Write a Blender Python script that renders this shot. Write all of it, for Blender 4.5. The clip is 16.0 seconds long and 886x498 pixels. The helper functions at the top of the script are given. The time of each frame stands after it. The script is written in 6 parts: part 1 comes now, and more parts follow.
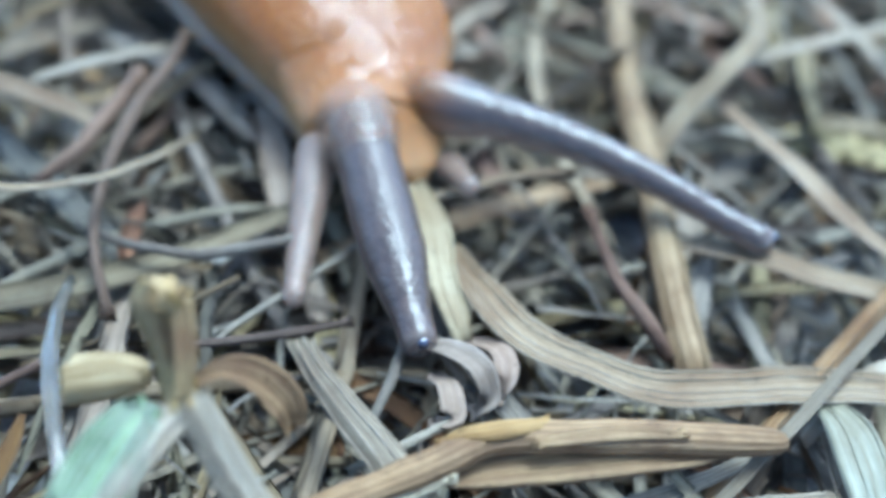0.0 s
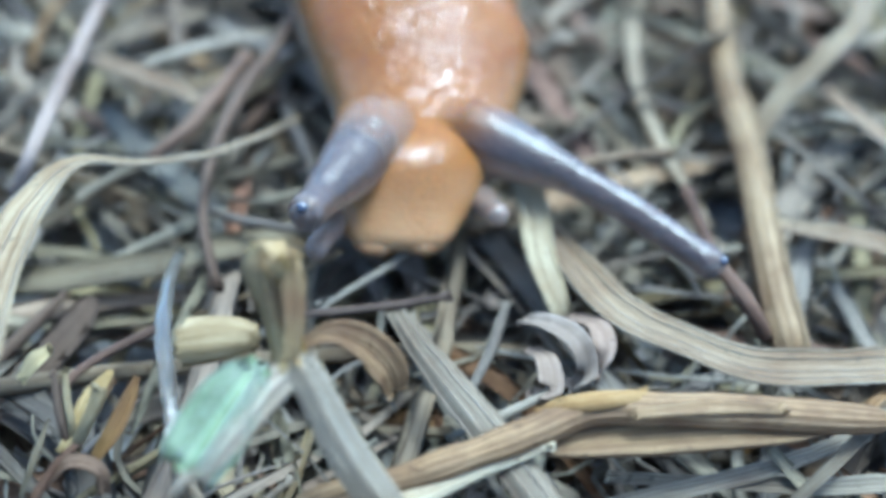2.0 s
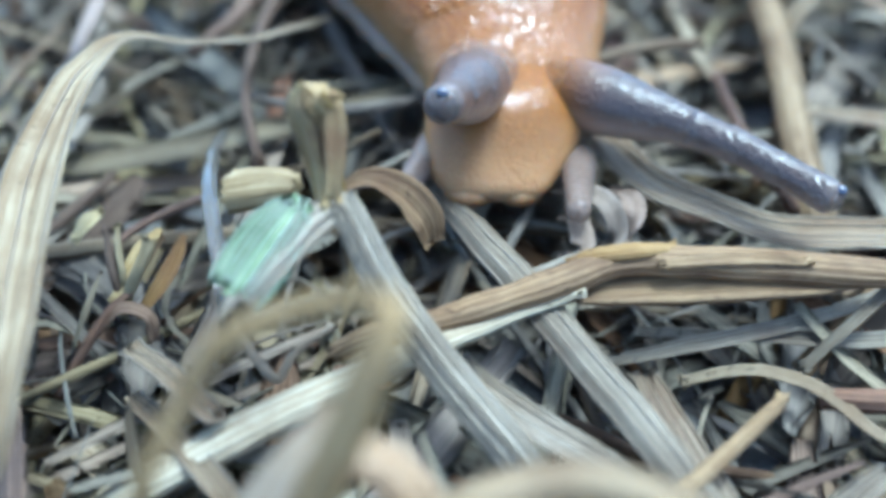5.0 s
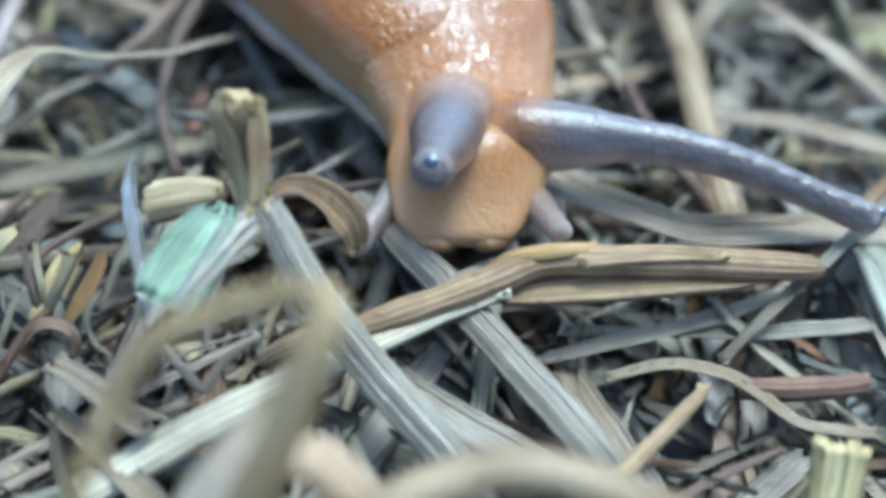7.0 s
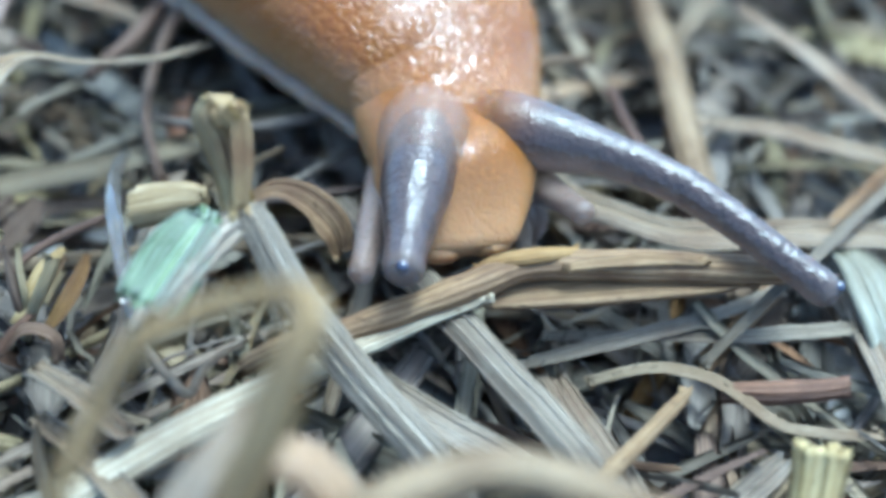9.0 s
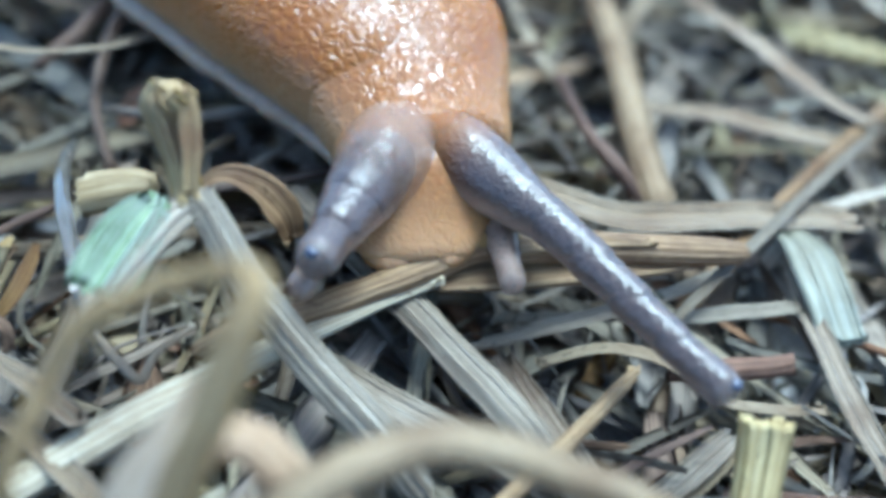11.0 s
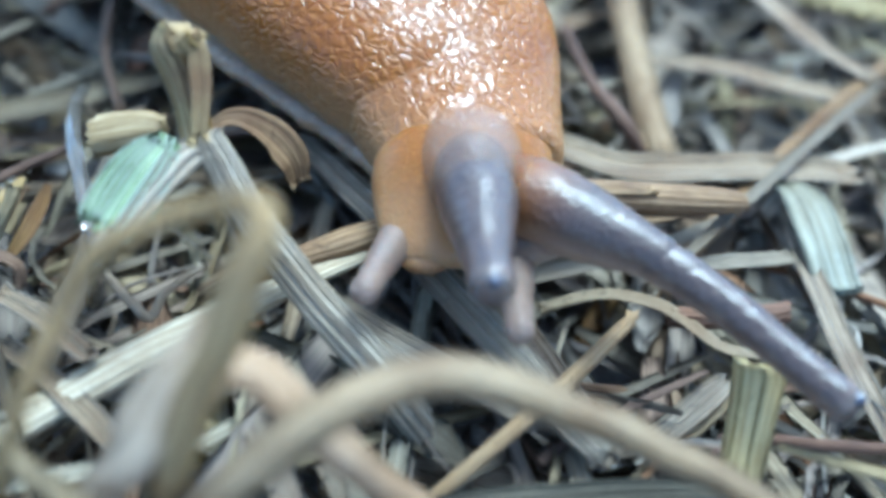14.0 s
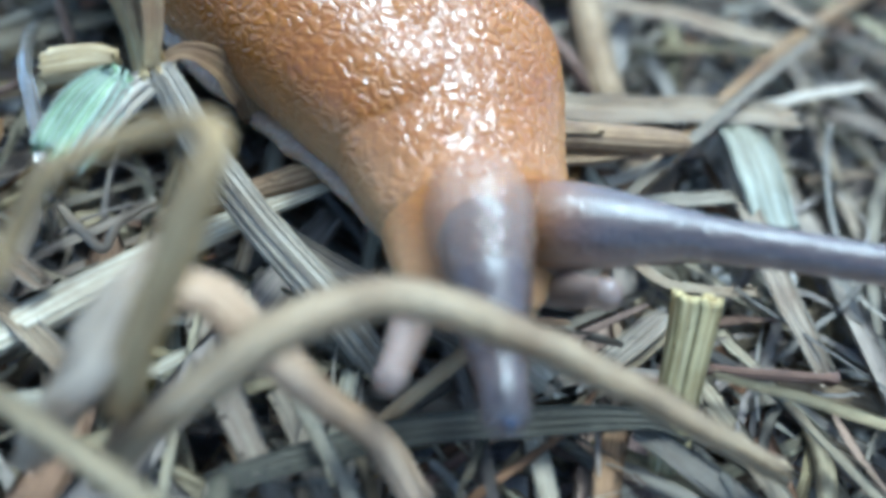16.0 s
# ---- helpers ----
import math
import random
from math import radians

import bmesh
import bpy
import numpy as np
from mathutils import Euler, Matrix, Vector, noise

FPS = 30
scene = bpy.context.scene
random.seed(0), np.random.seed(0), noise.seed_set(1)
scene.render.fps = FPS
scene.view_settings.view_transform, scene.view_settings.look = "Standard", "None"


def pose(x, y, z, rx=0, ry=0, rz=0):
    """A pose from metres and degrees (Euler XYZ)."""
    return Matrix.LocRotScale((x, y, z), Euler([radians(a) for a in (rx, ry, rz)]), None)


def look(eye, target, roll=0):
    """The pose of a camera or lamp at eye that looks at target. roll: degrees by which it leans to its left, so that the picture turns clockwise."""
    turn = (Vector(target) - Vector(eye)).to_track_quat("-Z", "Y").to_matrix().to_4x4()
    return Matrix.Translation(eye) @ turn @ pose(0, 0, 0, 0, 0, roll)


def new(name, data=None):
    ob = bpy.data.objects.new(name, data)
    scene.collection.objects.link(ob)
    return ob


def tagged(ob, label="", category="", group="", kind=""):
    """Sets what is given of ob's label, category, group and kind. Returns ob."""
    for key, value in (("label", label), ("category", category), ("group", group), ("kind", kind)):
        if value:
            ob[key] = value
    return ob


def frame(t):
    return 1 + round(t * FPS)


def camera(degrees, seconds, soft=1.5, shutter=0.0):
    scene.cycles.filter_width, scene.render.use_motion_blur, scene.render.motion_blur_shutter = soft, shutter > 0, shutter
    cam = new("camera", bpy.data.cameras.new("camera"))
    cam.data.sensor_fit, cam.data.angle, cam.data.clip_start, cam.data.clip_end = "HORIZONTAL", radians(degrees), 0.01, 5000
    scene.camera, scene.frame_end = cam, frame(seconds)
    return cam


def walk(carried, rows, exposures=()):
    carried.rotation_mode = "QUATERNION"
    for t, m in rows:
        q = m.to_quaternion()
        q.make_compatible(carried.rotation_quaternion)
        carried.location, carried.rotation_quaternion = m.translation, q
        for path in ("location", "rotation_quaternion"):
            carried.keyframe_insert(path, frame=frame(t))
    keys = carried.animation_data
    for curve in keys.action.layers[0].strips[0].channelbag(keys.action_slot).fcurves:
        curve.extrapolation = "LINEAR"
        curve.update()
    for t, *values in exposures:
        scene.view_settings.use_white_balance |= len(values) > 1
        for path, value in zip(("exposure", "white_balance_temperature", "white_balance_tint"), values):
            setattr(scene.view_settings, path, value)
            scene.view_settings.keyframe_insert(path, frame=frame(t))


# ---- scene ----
U = 0.01  # the script's lengths are in centimetres

# ---------------------------------------------------------------- camera
cam = camera(43.05, 16.0, soft=3.9)
cam.data.dof.use_dof = True
cam.data.dof.focus_distance = 4.42 * U
cam.data.dof.aperture_fstop = 25.0
PATH = [  # seconds, place in centimetres, yaw, pitch, roll
    (0, 0.0000, 0.0000, 3.5000, 0.000, -41.567, -4.883),
    (0.5, -0.0208, -0.0230, 3.4896, -0.334, -41.138, -5.242),
    (1, -0.0208, -0.0576, 3.4871, 0.558, -40.571, -4.634),
    (1.5, -0.0375, -0.1065, 3.4782, 2.690, -41.358, -3.161),
    (2, -0.0436, -0.1356, 3.4647, 3.753, -41.716, -2.385),
    (2.5, -0.0364, -0.1700, 3.4565, 4.190, -42.145, -2.178),
    (3, -0.0623, -0.2441, 3.4433, 6.034, -42.953, -0.846),
    (3.5, -0.0350, -0.3790, 3.3123, 6.991, -42.251, -0.173),
    (4, -0.0441, -0.4818, 3.2733, 7.026, -42.204, -0.359),
    (4.5, -0.0020, -0.5489, 3.2193, 6.348, -42.412, -0.759),
    (7, -0.0464, -0.6872, 3.1458, 0.673, -40.762, -3.029),
    (7.5, -0.0271, -0.6901, 3.1518, 1.095, -40.793, -2.837),
    (8, -0.0114, -0.6825, 3.1408, 0.372, -40.806, -3.368),
    (8.5, -0.0136, -0.6893, 3.1483, 0.529, -40.713, -3.142),
    (9, -0.0393, -0.7105, 3.1416, 0.056, -40.249, -3.483),
    (9.5, -0.0147, -0.7045, 3.1330, -0.874, -40.080, -4.038),
    (12, 0.0025, -0.8070, 3.1328, -1.954, -41.300, -4.279),
    (12.5, -0.0014, -0.8062, 3.1240, -1.215, -41.900, -4.057),
    (13, -0.0126, -0.8299, 3.1383, -0.120, -41.964, -3.743),
    (13.5, -0.0111, -0.8481, 3.1437, -0.652, -41.891, -4.046),
    (14, 0.0010, -0.8730, 3.1414, -1.274, -42.404, -4.634),
    (14.5, 0.0242, -0.9188, 3.1510, -1.294, -43.217, -4.779),
    (15, 0.0240, -0.9485, 3.1576, -1.419, -44.190, -5.323),
    (15.5, 0.0263, -0.9796, 3.1596, -1.588, -44.422, -5.601),
    (16, 0.0292, -1.0109, 3.1519, -2.581, -44.457, -6.399),
]
walk(cam, [(t, pose(x * U, y * U, z * U, 90 + pitch, roll, yaw)) for t, x, y, z, yaw, pitch, roll in PATH], exposures=[(0.0, 0.46, 4770, -12), (16.0, 0.46, 4770, -12)])

# ---------------------------------------------------------------- light: soft daylight from almost straight above
SUN_UP, SUN_ROUND = radians(72), radians(32)
world = bpy.data.worlds.new("sky")
scene.world = world
world.use_nodes = True
wn = world.node_tree
sky = wn.nodes.new("ShaderNodeTexSky")
sky.sky_type = "NISHITA"
sky.sun_disc = False
sky.sun_elevation = SUN_UP
sky.sun_rotation = SUN_ROUND
sky.air_density, sky.dust_density, sky.ozone_density = 0.4, 2.5, 0.0
wn.links.new(sky.outputs["Color"], wn.nodes["Background"].inputs["Color"])
wn.nodes["Background"].inputs["Strength"].default_value = 0.7
sun = new("sun", bpy.data.lights.new("sun", "SUN"))
sun.data.energy = 3.8
sun.data.angle = radians(22)
sun.data.color = (0.98, 0.98, 1.0)
sun_way = Vector((math.sin(SUN_ROUND) * math.cos(SUN_UP), math.cos(SUN_ROUND) * math.cos(SUN_UP), math.sin(SUN_UP)))
sun.matrix_world = look(sun_way, (0, 0, 0))


# ---------------------------------------------------------------- materials
def node(tree, kind, **values):
    n = tree.nodes.new(kind)
    for key, value in values.items():
        if key in n.inputs:
            n.inputs[key].default_value = value
    return n


def base(name, roughness=0.5, **values):
    m = bpy.data.materials.new(name)
    m.use_nodes = True
    t = m.node_tree
    b = t.nodes["Principled BSDF"]
    b.inputs["Roughness"].default_value = roughness
    for key, value in values.items():
        b.inputs[key.replace("_", " ")].default_value = value
    return m, t, b


def ramp(t, source, stops):
    n = t.nodes.new("ShaderNodeValToRGB")
    e = n.color_ramp.elements
    while len(e) < len(stops):
        e.new(0.5)
    for el, (at, c) in zip(e, stops):
        el.position, el.color = at, (*c, 1)
    t.links.new(source, n.inputs["Fac"])
    return n.outputs["Color"]


def mixed(t, fac, a, b, how="MIX"):
    n = t.nodes.new("ShaderNodeMix")
    n.data_type, n.blend_type = "RGBA", how
    for slot, v in ((0, fac), (6, a), (7, b)):
        if isinstance(v, bpy.types.NodeSocket):
            t.links.new(v, n.inputs[slot])
        else:
            n.inputs[slot].default_value = v if slot == 0 else (*v, 1)
    return n.outputs[2]


def maths(t, how, a, b=0.0):
    n = t.nodes.new("ShaderNodeMath")
    n.operation = how
    for slot, v in ((0, a), (1, b)):
        if isinstance(v, bpy.types.NodeSocket):
            t.links.new(v, n.inputs[slot])
        else:
            n.inputs[slot].default_value = v
    return n.outputs[0]


def straw_mat(name, light, mid, dark, ribs=9, rough=0.5, islands=False, spread=0.22, spots=0.5):
    """Dry grass: fibres along the blade, blotches of decay, small dark specks, and a shade of its own for each piece."""
    light, dark = tuple(m + (v - m) * 0.5 for v, m in zip(light, mid)), tuple(m + (v - m) * 0.85 for v, m in zip(dark, mid))
    m, t, b = base(name, rough, Specular_IOR_Level=0.25)
    uv = t.nodes.new("ShaderNodeUVMap")
    cut = t.nodes.new("ShaderNodeSeparateXYZ")
    t.links.new(uv.outputs[0], cut.inputs[0])
    own = t.nodes.new("ShaderNodeNewGeometry").outputs["Random Per Island"] if islands else t.nodes.new("ShaderNodeObjectInfo").outputs["Random"]
    place = t.nodes.new("ShaderNodeCombineXYZ")
    t.links.new(maths(t, "MULTIPLY", cut.outputs[0], 11.0), place.inputs[0])
    t.links.new(maths(t, "MULTIPLY", cut.outputs[1], 2.2), place.inputs[1])
    t.links.new(maths(t, "MULTIPLY", own, 37.0), place.inputs[2])
    fibre = node(t, "ShaderNodeTexNoise", Scale=1.6, Detail=5.0, Roughness=0.65)
    t.links.new(place.outputs[0], fibre.inputs["Vector"])
    co = t.nodes.new("ShaderNodeTexCoord").outputs["Object"]
    blotch = node(t, "ShaderNodeTexNoise", Scale=260.0, Detail=4.0, Roughness=0.6)
    t.links.new(co, blotch.inputs["Vector"])
    speck = node(t, "ShaderNodeTexNoise", Scale=1900.0, Detail=2.0)
    t.links.new(co, speck.inputs["Vector"])
    thread = t.nodes.new("ShaderNodeCombineXYZ")
    t.links.new(maths(t, "MULTIPLY", cut.outputs[0], 62.0), thread.inputs[0])
    t.links.new(maths(t, "MULTIPLY", cut.outputs[1], 3.0), thread.inputs[1])
    t.links.new(maths(t, "MULTIPLY", own, 91.0), thread.inputs[2])
    lines = node(t, "ShaderNodeTexNoise", Scale=1.0, Detail=3.0, Roughness=0.6)
    t.links.new(thread.outputs[0], lines.inputs["Vector"])
    grain = maths(t, "ADD", maths(t, "MULTIPLY", fibre.outputs["Fac"], 0.5), maths(t, "MULTIPLY", lines.outputs["Fac"], 0.5))
    c = ramp(t, grain, [(0.36, dark), (0.48, mid), (0.6, light)])
    c = mixed(t, ramp(t, blotch.outputs["Fac"], [(0.44, (0, 0, 0)), (0.64, (0.85, 0.85, 0.85))]), c, dark)
    c = mixed(t, maths(t, "MULTIPLY", ramp(t, speck.outputs["Fac"], [(0.66, (0, 0, 0)), (0.72, (1, 1, 1))]), spots), c, tuple(v * 0.3 for v in dark))
    rib = maths(t, "SINE", maths(t, "MULTIPLY", cut.outputs[0], ribs * 6.2832))
    groove = t.nodes.new("ShaderNodeMapRange")
    groove.inputs["From Min"].default_value, groove.inputs["From Max"].default_value, groove.inputs["To Max"].default_value = 0.1, -0.9, 0.5
    t.links.new(rib, groove.inputs["Value"])
    c = mixed(t, groove.outputs[0], c, dark)
    shade = t.nodes.new("ShaderNodeHueSaturation")
    t.links.new(c, shade.inputs["Color"])
    t.links.new(maths(t, "ADD", maths(t, "MULTIPLY", own, spread * 2), 1.0 - spread), shade.inputs["Value"])
    second = maths(t, "FRACT", maths(t, "MULTIPLY", own, 7.31))
    t.links.new(maths(t, "ADD", maths(t, "MULTIPLY", second, 0.6 if islands else 0.35), 0.85), shade.inputs["Saturation"])
    third = maths(t, "FRACT", maths(t, "MULTIPLY", own, 17.7))
    t.links.new(maths(t, "ADD", maths(t, "MULTIPLY", third, 0.035 if islands else 0.012), 0.482 if islands else 0.49), shade.inputs["Hue"])
    t.links.new(shade.outputs["Color"], b.inputs["Base Color"])
    height = maths(t, "ADD", maths(t, "MULTIPLY", rib, 0.35), maths(t, "MULTIPLY", grain, 2.2))
    bump = node(t, "ShaderNodeBump", Strength=0.8, Distance=0.00009)
    t.links.new(height, bump.inputs["Height"])
    t.links.new(bump.outputs[0], b.inputs["Normal"])
    thin = t.nodes.new("ShaderNodeBsdfTranslucent")
    t.links.new(shade.outputs["Color"], thin.inputs["Color"])
    both = t.nodes.new("ShaderNodeMixShader")
    both.inputs[0].default_value = 0.3
    t.links.new(b.outputs[0], both.inputs[1])
    t.links.new(thin.outputs[0], both.inputs[2])
    t.links.new(both.outputs[0], t.nodes["Material Output"].inputs["Surface"])
    return m


STRAW = {
    "pale": straw_mat("pale_straw", (0.374, 0.321, 0.239), (0.286, 0.234, 0.158), (0.145, 0.0994, 0.0584)),
    "white": straw_mat("bleached_straw", (0.496, 0.444, 0.357), (0.392, 0.339, 0.261), (0.226, 0.174, 0.113), spots=0.3),
    "grey": straw_mat("grey_straw", (0.368, 0.33, 0.263), (0.276, 0.238, 0.178), (0.135, 0.104, 0.0737)),
    "tan": straw_mat("tan_stem", (0.425, 0.337, 0.218), (0.337, 0.237, 0.125), (0.149, 0.0874, 0.0407), ribs=12),
    "knot": straw_mat("brown_ochre_stem", (0.54, 0.43, 0.27), (0.37, 0.27, 0.155), (0.11, 0.065, 0.037), ribs=12),
    "pink": straw_mat("pinkish_stem", (0.504, 0.42, 0.353), (0.378, 0.294, 0.235), (0.185, 0.126, 0.0924), ribs=12),
    "yellow": straw_mat("yellow_straw", (0.58, 0.52, 0.36), (0.45, 0.38, 0.23), (0.24, 0.17, 0.08), ribs=12),
    "lime": straw_mat("yellow_green_stub", (0.6, 0.53, 0.33), (0.47, 0.4, 0.21), (0.25, 0.19, 0.09), ribs=12),
    "honey": straw_mat("honey_stalk", (0.74, 0.57, 0.28), (0.6, 0.42, 0.16), (0.36, 0.23, 0.08), ribs=7),
    "orange": straw_mat("tan_stick", (0.5, 0.4, 0.26), (0.4, 0.3, 0.18), (0.2, 0.13, 0.07)),
    "brown": straw_mat("brown_stalk", (0.26, 0.19, 0.135), (0.165, 0.11, 0.075), (0.07, 0.043, 0.027)),
    "rust": straw_mat("rusty_stick", (0.3, 0.18, 0.11), (0.2, 0.11, 0.065), (0.08, 0.045, 0.03)),
    "olive": straw_mat("olive_stalk", (0.43, 0.368, 0.245), (0.325, 0.262, 0.15), (0.165, 0.118, 0.055), ribs=7),
    "green": straw_mat("faded_green_blade", (0.336, 0.328, 0.256), (0.272, 0.268, 0.2), (0.16, 0.136, 0.08)),
    "mint": straw_mat("mint_green_leaf", (0.38, 0.46, 0.31), (0.25, 0.32, 0.19), (0.05, 0.08, 0.04), ribs=18, rough=0.3, spots=0.2),
    "vein": straw_mat("pale_green_vein", (0.6, 0.66, 0.52), (0.53, 0.59, 0.45), (0.306, 0.367, 0.26), spots=0.2),
    "stub": straw_mat("olive_brown_stub", (0.56, 0.46, 0.22), (0.42, 0.31, 0.12), (0.16, 0.08, 0.035), ribs=14),
    "dark": straw_mat("decayed_leaf", (0.15, 0.135, 0.1), (0.085, 0.076, 0.056), (0.03, 0.028, 0.02), rough=0.8),
    "beige": straw_mat("warm_beige_blade", (0.6, 0.48, 0.33), (0.5, 0.375, 0.24), (0.33, 0.23, 0.135)),
    "husk": straw_mat("papery_husk", (0.471, 0.4, 0.335), (0.357, 0.286, 0.228), (0.178, 0.129, 0.0857), ribs=5),
    "ochre": straw_mat("ochre_curled_leaf", (0.32, 0.215, 0.095), (0.21, 0.132, 0.052), (0.1, 0.05, 0.02), ribs=7),
    "litter": straw_mat("litter_straw", (0.405, 0.35, 0.258), (0.276, 0.23, 0.164), (0.165, 0.128, 0.088), ribs=4, rough=0.7, islands=True, spread=0.42),
    "grey_litter": straw_mat("grey_litter_straw", (0.315, 0.275, 0.223), (0.23, 0.197, 0.158), (0.13, 0.11, 0.088), ribs=4, rough=0.7, islands=True, spread=0.4),
    "brown_litter": straw_mat("brown_litter_straw", (0.34, 0.245, 0.17), (0.24, 0.165, 0.11), (0.13, 0.086, 0.06), rough=0.7, islands=True, spread=0.4),
    "fines": straw_mat("fine_litter", (0.38, 0.335, 0.27), (0.3, 0.26, 0.208), (0.22, 0.19, 0.155), rough=0.7, islands=True, spread=0.4),
}
STRAW["glass"], gt, gb = base("colourless_straw", 0.15, Transmission_Weight=0.92, IOR=1.4)
gn = node(gt, "ShaderNodeTexNoise", Scale=900.0, Detail=3.0)
gt.links.new(gt.nodes.new("ShaderNodeTexCoord").outputs["Object"], gn.inputs["Vector"])
gt.links.new(ramp(gt, gn.outputs["Fac"], [(0.3, (0.34, 0.31, 0.26)), (0.7, (0.6, 0.58, 0.54))]), gb.inputs["Base Color"])

# Soil tones raised well above damp earth, standing in for lens haze in gaps.
SOIL, st, sb = base("dark_soil", 0.5)
sc = st.nodes.new("ShaderNodeTexCoord").outputs["Object"]
s1 = node(st, "ShaderNodeTexNoise", Scale=420.0, Detail=8.0, Roughness=0.7)
s2 = node(st, "ShaderNodeTexVoronoi", Scale=900.0)
st.links.new(sc, s1.inputs["Vector"])
st.links.new(sc, s2.inputs["Vector"])
st.links.new(ramp(st, s1.outputs["Fac"], [(0.3, (0.17, 0.165, 0.165)), (0.55, (0.29, 0.275, 0.26)), (0.75, (0.42, 0.395, 0.36))]), sb.inputs["Base Color"])
sbump = node(st, "ShaderNodeBump", Strength=1.0, Distance=0.0006)
st.links.new(maths(st, "SUBTRACT", s1.outputs["Fac"], s2.outputs["Distance"]), sbump.inputs["Height"])
st.links.new(sbump.outputs[0], sb.inputs["Normal"])


def skin(name, tone, deep, grain, relief, gloss=0.12, sss=0.35, pale=None, band=(0.0, 0.3), coat=0.55):
    """Wet skin: soft, translucent, with a film of slime over small warts. pale: the tone of the lower flanks, from one height to another (cm)."""
    m, t, b = base(name, 0.45)
    co = t.nodes.new("ShaderNodeTexCoord").outputs["Object"]
    wart = node(t, "ShaderNodeTexVoronoi", Scale=grain, Randomness=1.0)
    wart.feature = "DISTANCE_TO_EDGE"
    stretch = t.nodes.new("ShaderNodeMapping")
    stretch.inputs["Scale"].default_value = (1.0, 0.62, 1.0)
    wob = node(t, "ShaderNodeTexNoise", Scale=grain * 0.5, Detail=2.0)
    t.links.new(co, wob.inputs["Vector"])
    t.links.new(mixed(t, 0.001, co, wob.outputs["Color"], "ADD"), stretch.inputs["Vector"])
    t.links.new(stretch.outputs[0], wart.inputs["Vector"])
    big = node(t, "ShaderNodeTexNoise", Scale=230.0, Detail=3.0)
    fine = node(t, "ShaderNodeTexNoise", Scale=4200.0, Detail=3.0)
    for n in (big, fine):
        t.links.new(co, n.inputs["Vector"])
    c = ramp(t, big.outputs["Fac"], [(0.3, deep), (0.65, tone)])
    c = mixed(t, ramp(t, fine.outputs["Fac"], [(0.5, (0, 0, 0)), (0.72, (0.5, 0.5, 0.5))]), c, tuple(min(1, v * 1.6 + 0.01) for v in tone))
    # crease shade put into the colour: darker in the grooves between warts
    if relief > 0.00003:
        c = mixed(t, ramp(t, wart.outputs["Distance"], [(0.0, (0.15, 0.15, 0.15)), (0.12, (0, 0, 0))]), c, tuple(v * 0.5 for v in deep))
    if pale:
        cut = t.nodes.new("ShaderNodeSeparateXYZ")
        t.links.new(co, cut.inputs[0])
        low = t.nodes.new("ShaderNodeMapRange")
        low.inputs["From Min"].default_value, low.inputs["From Max"].default_value = band[1] * U, band[0] * U
        t.links.new(maths(t, "ADD", cut.outputs[2], maths(t, "MULTIPLY", maths(t, "SUBTRACT", big.outputs["Fac"], 0.5), 0.002)), low.inputs["Value"])
        c = mixed(t, low.outputs[0], c, pale)
    t.links.new(c, b.inputs["Base Color"])
    flat = t.nodes.new("ShaderNodeMapRange")
    flat.interpolation_type = "SMOOTHSTEP"
    flat.inputs["From Max"].default_value = 0.26
    t.links.new(wart.outputs["Distance"], flat.inputs["Value"])
    patch = t.nodes.new("ShaderNodeMapRange")
    patch.inputs["From Min"].default_value, patch.inputs["From Max"].default_value, patch.inputs["To Min"].default_value = 0.35, 0.6, 0.25
    t.links.new(big.outputs["Fac"], patch.inputs["Value"])
    high = maths(t, "ADD", maths(t, "MULTIPLY", flat.outputs[0], patch.outputs[0]), maths(t, "ADD", maths(t, "MULTIPLY", wart.outputs["Distance"], 0.8), maths(t, "MULTIPLY", fine.outputs["Fac"], 0.12)))
    bump = node(t, "ShaderNodeBump", Strength=1.0, Distance=relief)
    t.links.new(high, bump.inputs["Height"])
    t.links.new(bump.outputs[0], b.inputs["Normal"])
    t.links.new(bump.outputs[0], b.inputs["Coat Normal"])
    b.inputs["Subsurface Weight"].default_value = sss
    b.inputs["Subsurface Radius"].default_value = (1.0, 0.6, 0.3)
    b.inputs["Subsurface Scale"].default_value = 0.0007
    b.inputs["Coat Weight"].default_value = coat
    b.inputs["Specular IOR Level"].default_value = 0.1
    b.inputs["Coat Roughness"].default_value = gloss
    b.inputs["Coat IOR"].default_value = 1.6
    return m


